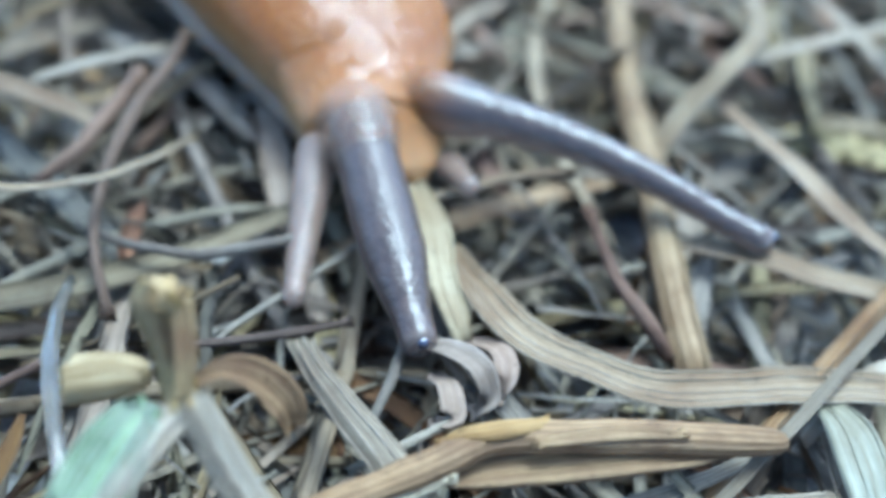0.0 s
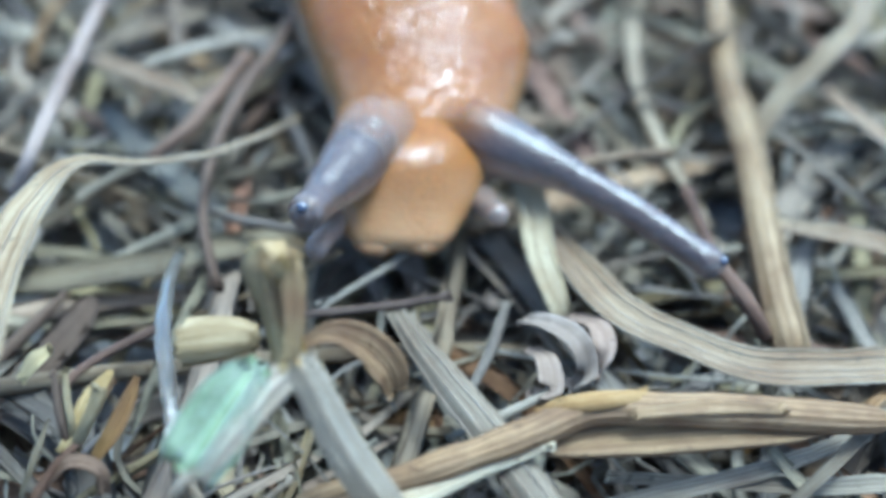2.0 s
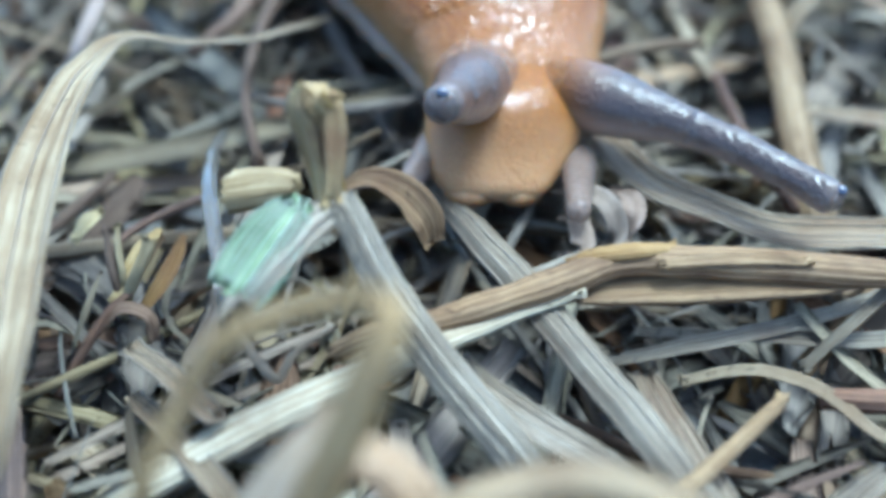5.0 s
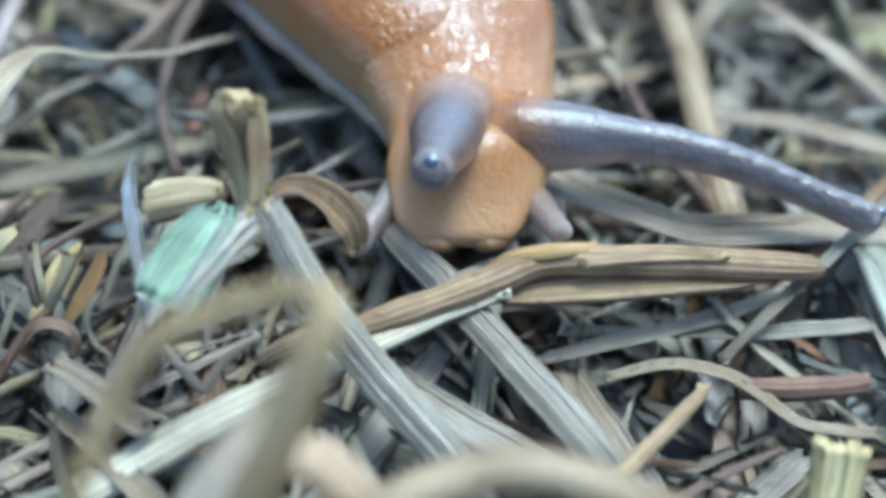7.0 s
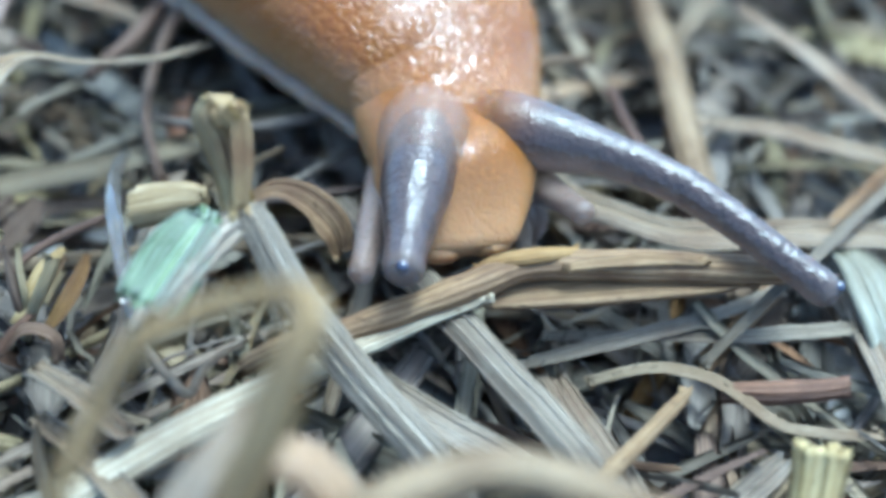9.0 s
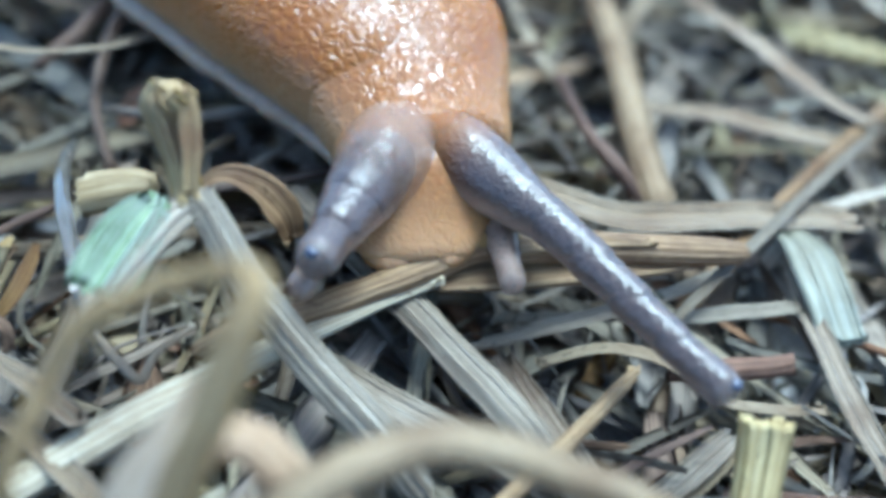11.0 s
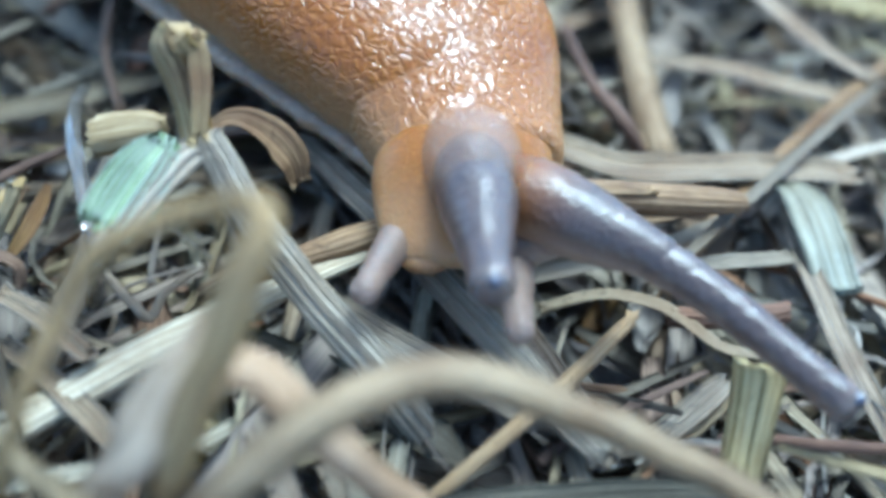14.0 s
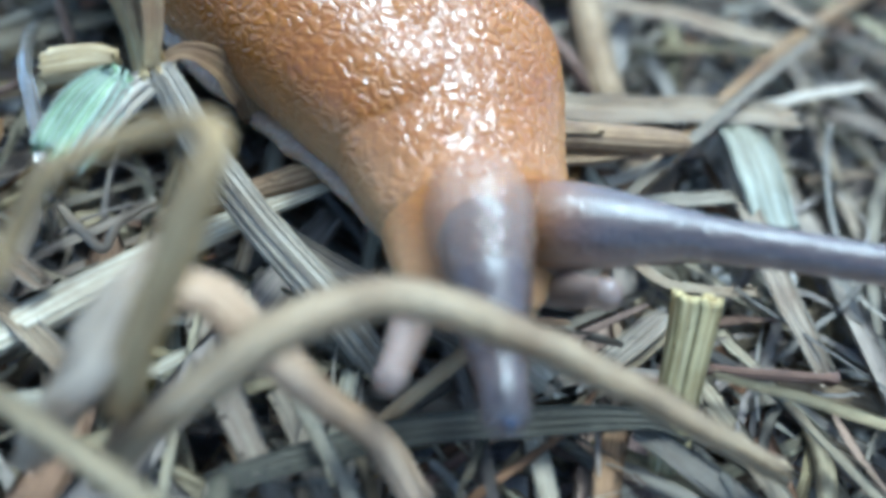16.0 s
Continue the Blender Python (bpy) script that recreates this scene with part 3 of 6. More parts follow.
straw("thin_straw", "thin brown straw lying on the soil", "stem", "brown", [(-0.80, 3.24, -0.00, 0.035), (-0.38, 3.31, 0.04, 0.04), (-0.10, 3.41, 0.04, 0.03)])
straw("clear_straw", "colourless shiny straw standing bent", "stem", "glass", [(-1.34, 3.58, -0.00, 0.05), (-1.27, 3.18, 0.20, 0.06), (-1.19, 2.82, 0.30, 0.065), (-1.08, 2.49, 0.30, 0.065), (-1.01, 2.28, 0.20, 0.06), (-1.06, 2.36, -0.20, 0.06)])
straw("ribbed_grass", "pale ribbed flat grass stem on the soil", "ribbed", "grey", [(-0.31, 3.30, 0.00, 0.1), (-0.15, 2.95, 0.10, 0.12), (0.03, 2.69, 0.12, 0.14), (0.27, 2.34, 0.10, 0.15), (0.52, 2.04, 0.04, 0.15), (0.71, 1.78, 0.00, 0.15), (0.91, 1.62, -0.10, 0.15)], veins=9)
straw("white_leaf", "bleached white flat dead leaf", "blade", "white", [(-0.13, 2.29, -0.00, 0.08), (0.00, 2.12, 0.02, 0.12), (0.19, 1.97, 0.02, 0.14), (0.44, 1.86, -0.03, 0.13), (0.72, 1.71, -0.10, 0.1)], veins=5)
straw("leaning_stalk", "olive dry stalk bent at its top", "stem", "honey", [(-0.51, 0.99, 0.50, 0.09), (-0.41, 1.02, 0.85, 0.1), (-0.34, 1.04, 1.05, 0.1), (-0.28, 1.08, 1.25, 0.095), (-0.24, 1.13, 1.35, 0.08), (-0.25, 1.17, 1.38, 0.06), (-0.29, 1.19, 1.38, 0.05), (-0.34, 1.21, 1.36, 0.05), (-0.48, 1.22, 1.30, 0.05), (-0.60, 1.20, 1.24, 0.05), (-0.68, 1.17, 1.18, 0.05), (-0.75, 1.11, 1.05, 0.045), (-0.85, 0.98, 0.85, 0.045), (-0.94, 0.95, 0.60, 0.04), (-1.08, 1.06, 0.20, 0.04)], veins=4)
straw("sheath_grass", "pale papery sheath leaning on a stalk", "ribbed", "beige", [(-0.80, 1.10, 0.16, 0.205), (-0.62, 1.02, 0.58, 0.197), (-0.53, 1.11, 0.75, 0.158), (-0.45, 1.20, 0.85, 0.095), (-0.41, 1.29, 0.89, 0.039)], veins=5)
straw("folded_grass", "pale grass blade folded into a peak", "ribbed", "beige", [(-0.58, 1.10, 0.10, 0.077), (-0.52, 1.08, 0.42, 0.086), (-0.45, 1.11, 0.68, 0.103), (-0.39, 1.21, 0.74, 0.128), (-0.28, 1.23, 0.72, 0.137), (-0.14, 1.17, 0.61, 0.137), (0.03, 1.14, 0.42, 0.137), (0.26, 1.18, 0.10, 0.128), (0.42, 1.10, -0.16, 0.130)], veins=5)
straw("arched_stem", "long pale stem arching over other litter", "stem", "tan", [(-0.62, 1.06, 0.00, 0.09), (-0.40, 0.94, 0.50, 0.1), (-0.24, 0.98, 0.66, 0.115), (-0.07, 1.05, 0.78, 0.12), (0.11, 1.12, 0.83, 0.12), (0.29, 1.15, 0.83, 0.115), (0.52, 1.14, 0.76, 0.105), (0.78, 1.14, 0.62, 0.1), (1.06, 1.11, 0.48, 0.09), (1.31, 1.11, 0.30, 0.08), (1.73, 1.24, -0.10, 0.07)], veins=4)
straw("cut_stub", "yellow-green cut hollow stem stub standing upright", "ribbed", "lime", [(1.35, 1.30, -0.30, 0.150), (1.38, 1.51, -0.08, 0.152), (1.42, 1.68, 0.08, 0.155), (1.44, 1.79, 0.22, 0.172)], veins=6)
straw("thin_stick", "thin orange-tan dry stick", "stem", "orange", [(1.08, 2.20, 0.02, 0.05), (0.92, 2.01, 0.03, 0.06), (0.68, 1.74, 0.03, 0.065), (0.47, 1.54, 0.00, 0.06), (0.27, 1.39, -0.10, 0.05)])
straw("curved_grass", "slender pale blade curving on dark soil", "blade", "pale", [(0.75, 2.40, -0.15, 0.05), (0.97, 2.42, -0.08, 0.06), (1.14, 2.38, -0.05, 0.07), (1.29, 2.27, -0.03, 0.07), (1.46, 2.11, -0.05, 0.06), (1.85, 2.13, -0.10, 0.06)])
straw("red_stick", "rust-brown broken stick on soil", "stem", "rust", [(1.26, 2.31, -0.08, 0.08), (1.47, 2.28, -0.04, 0.1), (1.77, 2.36, -0.08, 0.08)])
straw("grass_blade", "pale grass blade lying under a stem", "blade", "pale", [(0.47, 2.43, -0.10, 0.06), (0.74, 2.49, -0.05, 0.08), (1.15, 2.62, -0.02, 0.08), (1.59, 2.83, 0.00, 0.07)])
straw("grass_blade", "grey blade lying flat on dark soil", "blade", "grey", [(0.57, 2.59, -0.10, 0.06), (0.98, 2.57, -0.05, 0.07), (1.45, 2.60, -0.05, 0.09), (1.89, 2.67, -0.05, 0.08)])
straw("grass_blade", "upright pale grass blade beside others", "blade", "pale", [(1.98, 3.37, -0.12, 0.07), (1.93, 2.83, -0.05, 0.1), (1.93, 2.48, -0.05, 0.11), (1.98, 2.01, -0.08, 0.11), (2.10, 1.76, -0.20, 0.1)], veins=3)
straw("grass_blade", "bleached blade curving away", "blade", "white", [(2.90, 3.69, -0.10, 0.06), (2.47, 3.49, -0.05, 0.07), (2.12, 3.29, -0.03, 0.08), (1.88, 3.04, -0.05, 0.07), (1.81, 2.98, -0.15, 0.05)])
straw("tan_stem", "long tan stem lying diagonally on litter", "stem", "tan", [(3.19, 4.57, 0.00, 0.08), (2.56, 3.96, 0.02, 0.09), (1.95, 3.30, 0.00, 0.09), (1.55, 2.85, -0.05, 0.09), (1.23, 2.51, -0.15, 0.08)], veins=4)
straw("brown_stalk", "brown-tan stalk lying crosswise on litter", "stem", "pink", [(0.72, 2.93, -0.10, 0.05), (1.05, 2.94, -0.05, 0.075), (1.41, 2.95, -0.05, 0.075), (1.78, 3.04, -0.10, 0.06)])
straw("sprig_stalk", "tiny dry yellow sprig forked in two", "stem", "yellow", [(-1.54, 2.52, -0.20, 0.04), (-1.48, 2.47, -0.02, 0.045), (-1.42, 2.48, 0.12, 0.05), (-1.38, 2.53, 0.20, 0.055), (-1.37, 2.57, 0.24, 0.06)])
straw("sprig_stalk", "tiny dry brown sprig", "stem", "brown", [(-1.52, 2.50, -0.15, 0.04), (-1.51, 2.49, 0.00, 0.04), (-1.55, 2.56, 0.10, 0.035), (-1.60, 2.69, 0.16, 0.02)])
straw("sprig_stalk", "tiny dry olive sprig", "stem", "olive", [(-1.52, 2.51, -0.10, 0.03), (-1.49, 2.51, 0.06, 0.03), (-1.52, 2.59, 0.14, 0.03), (-1.54, 2.67, 0.20, 0.015)])
straw("stick_tip", "pale broken straw tip pointing sideways", "stem", "pale", [(0.10, 4.28, 0.00, 0.04), (0.34, 4.29, 0.08, 0.05), (0.65, 4.37, 0.14, 0.055), (0.93, 4.40, 0.18, 0.05)])
straw("dark_leaf", "dark decayed leaf lying flat at the bottom", "blade", "dark", [(-0.29, 1.16, -0.16, 0.1), (-0.03, 1.22, -0.08, 0.11), (0.36, 1.32, -0.04, 0.125), (0.80, 1.38, -0.04, 0.125), (1.22, 1.43, -0.06, 0.1), (1.41, 1.43, -0.14, 0.08)], veins=4)
straw("olive_stalk", "olive green stalk leaning across", "stem", "olive", [(-1.09, 1.29, 0.30, 0.06), (-0.88, 1.02, 0.50, 0.07), (-0.64, 0.80, 0.60, 0.07), (-0.42, 0.64, 0.60, 0.07), (-0.29, 0.63, 0.40, 0.06), (-0.17, 0.78, -0.10, 0.06)], veins=4)
straw("red_stick", "thin reddish stick lying flat", "stem", "rust", [(1.51, 1.68, -0.06, 0.04), (1.73, 1.63, -0.03, 0.05), (2.04, 1.65, -0.06, 0.04)])
straw("grass_blade", "pale blade crossing beneath the arched stem", "blade", "pale", [(0.93, 1.72, -0.25, 0.06), (1.15, 1.79, -0.20, 0.1), (1.34, 1.93, -0.15, 0.12), (1.47, 2.05, -0.15, 0.08)], veins=3)
straw("grass_blade", "faded green grass blade with pale veins", "blade", "green", [(1.89, 3.20, 0.00, 0.1), (1.96, 2.95, 0.05, 0.2), (2.00, 2.71, -0.00, 0.22), (2.05, 2.52, -0.10, 0.2)], veins=3)
straw("grass_blade", "thin orange-tan straw lying diagonally", "blade", "pale", [(2.56, 3.83, 0.10, 0.05), (2.18, 3.43, 0.10, 0.055), (1.75, 2.96, 0.10, 0.055), (1.40, 2.61, 0.05, 0.05), (1.21, 2.47, -0.10, 0.05)])
straw("grass_blade", "pale blade propped on another", "blade", "pale", [(-1.15, 2.11, 0.00, 0.05), (-0.96, 1.86, 0.05, 0.08), (-1.15, 1.99, 0.10, 0.1), (-1.36, 2.16, 0.05, 0.08)], veins=3)
straw("thin_straw", "thin white straw fallen among shreds", "stem", "white", [(-1.01, 2.35, 0.00, 0.03), (-0.86, 2.14, 0.05, 0.04), (-0.79, 2.11, -0.00, 0.04), (-0.74, 2.20, 0.05, 0.035), (-0.63, 2.41, 0.00, 0.02)])
straw("grass_blade", "short pale straw beneath a stem", "blade", "pale", [(-1.34, 2.05, -0.10, 0.07), (-1.13, 1.86, -0.05, 0.09), (-0.93, 1.67, -0.05, 0.1), (-0.82, 1.58, -0.10, 0.08)], veins=3)
straw("grass_blade", "small bleached blade upright in soil", "blade", "white", [(-0.33, 2.03, -0.10, 0.07), (-0.28, 1.79, 0.00, 0.09), (-0.22, 1.61, 0.00, 0.09)])
straw("grass_blade", "pale leaf piece beside the arched stem", "blade", "pale", [(0.60, 2.43, -0.15, 0.1), (0.69, 2.14, -0.10, 0.12), (0.82, 1.86, -0.10, 0.12), (0.94, 1.62, -0.15, 0.1)], veins=3)
straw("husk_curl", "small curled papery seed husk", "blade", "husk", [(0.23, 3.28, 0.05, 0.1), (0.34, 3.17, 0.14, 0.12), (0.44, 3.07, 0.15, 0.12), (0.48, 3.01, 0.05, 0.1), (0.43, 3.00, -0.05, 0.08)])
straw("husk_curl", "small curled papery seed husk", "blade", "husk", [(0.26, 3.16, 0.00, 0.08), (0.31, 3.00, 0.12, 0.1), (0.33, 2.86, 0.10, 0.1), (0.26, 2.91, 0.00, 0.08)])
straw("husk_curl", "small curled papery seed husk", "blade", "husk", [(0.43, 3.38, 0.00, 0.08), (0.53, 3.23, 0.10, 0.1), (0.55, 3.10, 0.10, 0.1), (0.52, 3.06, 0.00, 0.08)])
straw("thin_straw", "thin white straw among fine shreds", "stem", "white", [(-0.07, 2.69, -0.05, 0.03), (0.12, 2.74, 0.04, 0.04), (0.34, 2.88, 0.06, 0.035)])
straw("thin_straw", "fine grey shred of grass", "stem", "grey", [(0.01, 2.93, -0.05, 0.04), (0.09, 3.15, 0.00, 0.05), (0.15, 3.45, -0.02, 0.04)])
straw("grass_blade", "yellow-white straw in shade beside twisted leaf", "blade", "pale", [(0.22, 4.36, 0.00, 0.1), (0.27, 3.88, 0.08, 0.14), (0.31, 3.60, 0.06, 0.12), (0.38, 3.43, -0.02, 0.08)], veins=3)
straw("brown_stalk", "rusty curved straw under litter", "stem", "rust", [(-1.63, 2.74, -0.10, 0.03), (-1.61, 2.79, -0.02, 0.035), (-1.51, 2.94, 0.00, 0.04), (-1.30, 3.15, 0.00, 0.04)])
straw("tiny_leaf", "tiny yellow-green leaf on the soil", "blade", "yellow", [(-1.79, 2.78, 0.00, 0.05), (-1.74, 2.83, 0.06, 0.09), (-1.69, 2.88, 0.08, 0.05)])
straw("tiny_leaf", "tiny yellow-brown leaf of a dry sprig", "blade", "ochre", [(-1.50, 2.50, -0.05, 0.05), (-1.45, 2.62, 0.05, 0.08), (-1.40, 2.73, 0.10, 0.05)])


# ---------------------------------------------------------------- knotted stem
def knotted_stem():
    rows = dict(
        main=[(1.62, 2.79, 0.150, 0.07), (1.525, 2.764, 0.170, 0.125), (1.004, 2.726, 0.200, 0.144), (0.677, 2.689, 0.220, 0.132), (0.505, 2.664, 0.230, 0.132), (0.379, 2.611, 0.230, 0.132), (0.245, 2.530, 0.220, 0.138), (0.008, 2.418, 0.190, 0.12), (-0.243, 2.318, 0.150, 0.108), (-0.453, 2.279, 0.100, 0.102), (-0.605, 2.261, 0.000, 0.084)],
        strand=[(0.312, 2.492, 0.200, 0.048), (0.012, 2.360, 0.150, 0.072), (-0.275, 2.192, 0.120, 0.108), (-0.551, 2.047, 0.060, 0.144), (-0.838, 1.899, -0.020, 0.156), (-1.110, 1.732, -0.100, 0.156), (-1.342, 1.640, -0.220, 0.156), (-1.567, 1.603, -0.400, 0.144)],
        under=[(1.4, 2.735, 0.140, 0.05), (1.25, 2.71, 0.145, 0.12), (1.005, 2.668, 0.155, 0.16), (0.679, 2.602, 0.165, 0.16), (0.428, 2.545, 0.17, 0.13), (0.272, 2.49, 0.17, 0.05)],
        knot=[(0.674, 2.718, 0.260, 0.048), (0.556, 2.672, 0.280, 0.072), (0.442, 2.643, 0.280, 0.084), (0.343, 2.627, 0.270, 0.06), (0.266, 2.597, 0.250, 0.036)],
        flake=[(1.196, 2.708, 0.250, 0.036), (0.988, 2.694, 0.260, 0.06), (0.779, 2.653, 0.270, 0.06), (0.619, 2.614, 0.270, 0.036)],
    )
    foot = rows["strand"][-1][:3]
    root = new("knotted_stem")
    root.location = Vector(foot) * U
    tagged(root, "ochre and brown dead stem with a swollen knot and split strand", "stem")
    rnd = random.Random(8)
    for name, key, material, section, label in (
        ("stem", "main", "knot", [(x, y * 0.85) for x, y in round_section(22, 0.03)], "ochre main stem"),
        ("strand", "strand", "yellow", [(x, y * 0.6) for x, y in round_section(24, 0.05)], "pale ribbed split strand"),
        ("underside", "under", "ochre", blade_section(5, 0.1, 0.35, 0.06), "brown decayed underside"),
        ("knot", "knot", "tan", [(x, y * 0.7) for x, y in round_section(18, 0.06)], "flaking orange knot"),
        ("flake", "flake", "knot", blade_section(3, 0.1, 0.1, 0.04), "pale bark flake"),
    ):
        bm = bmesh.new()
        line = curve(rows[key], 7)
        for r in line:
            r[3] *= 1 + 0.12 * noise.noise((r[0] * 7, r[1] * 7, 2.0))
        rings = sweep(bm, line, section)
        rough_ends(bm, rings, rnd, 0.02)
        part(name, bm, STRAW[material], root, label, foot)


knotted_stem()


# ---------------------------------------------------------------- cut sprout
def sprout():
    rows = dict(
        stalk=[(-0.580, 2.437, 0.620, 0.1), (-0.528, 2.363, 0.580, 0.12), (-0.397, 2.220, 0.420, 0.14), (-0.183, 2.053, 0.220, 0.15), (0.092, 1.850, 0.020, 0.16), (0.292, 1.767, -0.250, 0.16)],
        top=[(-0.610, 2.410, 0.580, 0.11), (-0.638, 2.488, 0.640, 0.11), (-0.668, 2.538, 0.740, 0.115), (-0.695, 2.580, 0.840, 0.145), (-0.700, 2.600, 0.910, 0.17), (-0.690, 2.620, 0.950, 0.12)],
        split=[(-0.605, 2.394, 0.640, 0.05), (-0.600, 2.466, 0.760, 0.07), (-0.608, 2.529, 0.860, 0.08), (-0.617, 2.563, 0.920, 0.07), (-0.626, 2.587, 0.950, 0.05)],
        leaf=[(-0.724, 2.368, 0.640, 0.14), (-0.772, 2.250, 0.620, 0.22), (-0.826, 2.130, 0.580, 0.235), (-0.879, 2.026, 0.530, 0.21)],
        pale=[(-0.571, 2.405, 0.620, 0.1), (-0.641, 2.336, 0.620, 0.12), (-0.702, 2.218, 0.600, 0.1), (-0.778, 2.084, 0.560, 0.08), (-0.841, 1.998, 0.520, 0.05)],
        disc=[(-0.774, 2.614, 0.520, 0.1), (-0.839, 2.621, 0.510, 0.17), (-0.952, 2.639, 0.470, 0.21), (-1.04, 2.648, 0.440, 0.21)],
        curl=[(-0.589, 2.527, 0.600, 0.04), (-0.524, 2.583, 0.600, 0.07), (-0.457, 2.626, 0.550, 0.12), (-0.376, 2.651, 0.470, 0.15), (-0.300, 2.638, 0.380, 0.14), (-0.268, 2.623, 0.280, 0.08)],
        thorn=[(-0.870, 1.988, 0.540, 0.04), (-0.893, 1.959, 0.520, 0.03), (-0.914, 1.927, 0.500, 0.012)],
    )
    foot = rows["stalk"][-1][:3]
    root = new("cut_sprout")
    root.location = Vector(foot) * U
    tagged(root, "mown grass shoot with green ribbed leaf and frayed top", "grass shoot")
    rnd = random.Random(4)

    def piece(name, key, material, section, label="", turn=0.0, twist=0.0, fray=0.015, veins=0):
        bm = bmesh.new()
        rings = sweep(bm, curve(rows[key], 7), section, turn=turn, twist=twist)
        rough_ends(bm, rings, rnd, fray)
        if key == "disc":
            hollow(bm, rings[-1][0], 0.08, 0.72)
        n = len(section)
        picks = [round(v) for v in np.linspace(1, n // 2 - 1 if n // 2 % 2 else n // 2 - 2, veins)] if veins else []
        lines = [[(*(ring[0][k].co + Vector((0, -0.002, 0.005))), 0.013 * rnd.uniform(0.7, 1.3)) for ring in rings] for k in picks]
        ob = part(name, bm, STRAW[material], root, label, foot)
        for line in lines:
            bm = bmesh.new()
            sweep(bm, line, round_section(6))
            part("vein", bm, STRAW[{"leaf": "vein", "top": "stub"}.get(key, "white")], ob, "pale raised vein", foot)
        return ob

    fluted = [(x, y * 0.7) for x, y in round_section(28, 0.05)]
    piece("stalk", "stalk", "white", fluted, "pale ribbed stalk", veins=7)
    piece("top_stub", "top", "stub", [(x, y * 0.75) for x, y in round_section(22, 0.08)], "frayed olive stub", fray=0.03, veins=6)
    piece("split_sheath", "split", "stub", blade_section(4, 0.3, 0.14, 0.05), "brown split sheath", fray=0.03)
    piece("green_leaf", "leaf", "mint", blade_section(9, -0.12, 0.08, 0.035), "mint green ribbed cut leaf", turn=0.25, veins=9, fray=0.03)
    piece("pale_leaf", "pale", "white", blade_section(7, -0.2, 0.08, 0.04), "white folded leaf edge", turn=0.25, veins=4)
    piece("leaf_stub", "disc", "olive", [(x, y * 0.6) for x, y in round_section(26, 0.05)], "short olive ribbed stub")
    piece("curled_leaf", "curl", "ochre", blade_section(5, 0.45, 0.1, 0.03), "ochre curled dry leaf", turn=-0.5)
    piece("thorn", "thorn", "white", round_section(8), "white pointed tip", fray=0.0)


sprout()


# ---------------------------------------------------------------- withered sprig
def withered_sprig():
    rows = dict(
        stem=[(-1.69, 2.13, -0.25, 0.035), (-1.60, 2.25, -0.10, 0.040), (-1.52, 2.37, 0.00, 0.040), (-1.45, 2.46, 0.04, 0.030)],
        olive=[(-1.52, 2.44, 0.00, 0.030), (-1.47, 2.55, 0.06, 0.075), (-1.44, 2.64, 0.10, 0.080), (-1.40, 2.75, 0.12, 0.030)],
        rusty=[(-1.55, 2.32, -0.05, 0.040), (-1.46, 2.37, 0.03, 0.075), (-1.36, 2.37, 0.00, 0.070), (-1.34, 2.34, -0.10, 0.040)],
        brown=[(-1.41, 2.38, -0.02, 0.030), (-1.34, 2.49, 0.05, 0.065), (-1.31, 2.65, 0.08, 0.060), (-1.31, 2.77, 0.08, 0.025)],
        small=[(-1.63, 2.25, -0.08, 0.030), (-1.59, 2.33, 0.02, 0.050), (-1.58, 2.43, 0.06, 0.050), (-1.59, 2.54, 0.06, 0.020)],
    )
    foot = rows["stem"][0][:3]
    root = new("withered_sprig")
    root.location = Vector(foot) * U
    tagged(root, "withered brown sprig with narrow ochre leaves in the litter", "sprig")
    rnd = random.Random(15)
    for key, name, material, label in (("stem", "stem", "rust", ""), ("olive", "leaf", "yellow", "yellowish narrow leaf"), ("rusty", "leaf", "brown", "dark brown leaf"), ("brown", "leaf", "ochre", "ochre curled leaf"), ("small", "leaf", "olive", "small olive leaf")):
        bm = bmesh.new()
        rings = sweep(bm, curve(rows[key], 5), round_section(8) if key == "stem" else blade_section(3, 0.35, 0.1, 0.04), turn=rnd.uniform(-0.4, 0.4), twist=rnd.uniform(-0.8, 0.8))
        rough_ends(bm, rings, rnd, 0.01)
        part(name, bm, STRAW[material], root, label, foot)


withered_sprig()


# ---------------------------------------------------------------- slug
def loft(bm, stations, n=40, power=2.3):
    """Rounded body from stations of y, half width, height, sole height; a flat sole below."""
    uvs = bm.loops.layers.uv.verify()
    rings = []
    for y, hw, h, z0 in stations:
        ring = []
        for k in range(n):
            a = 2 * math.pi * k / n
            ca, sa = math.cos(a), math.sin(a)
            x = hw * abs(ca) ** (2 / power) * (1 if ca > 0 else -1)
            z = z0 + h * 0.42 + (h * 0.58 if sa > 0 else h * 0.42) * abs(sa) ** (2 / (power if sa > 0 else 3.2)) * (1 if sa > 0 else -1)
            ring.append(bm.verts.new((x, y, z)))
        rings.append(ring)
    for a, b in zip(rings, rings[1:]):
        for k in range(n):
            bm.faces.new((a[k], a[(k + 1) % n], b[(k + 1) % n], b[k]))
    for ring in (rings[0], rings[-1]):
        bm.faces.new(ring)


def smooth_stations(rows, per=6):
    return [tuple(r) for r in curve(rows, per)]


def lumpy(bm, amount, size, seed):
    for v in bm.verts:
        d = Vector((noise.noise(v.co * size + Vector((seed, 0, 0))), noise.noise(v.co * size + Vector((0, seed, 5))), noise.noise(v.co * size + Vector((9, 0, seed)))))
        v.co += d * amount


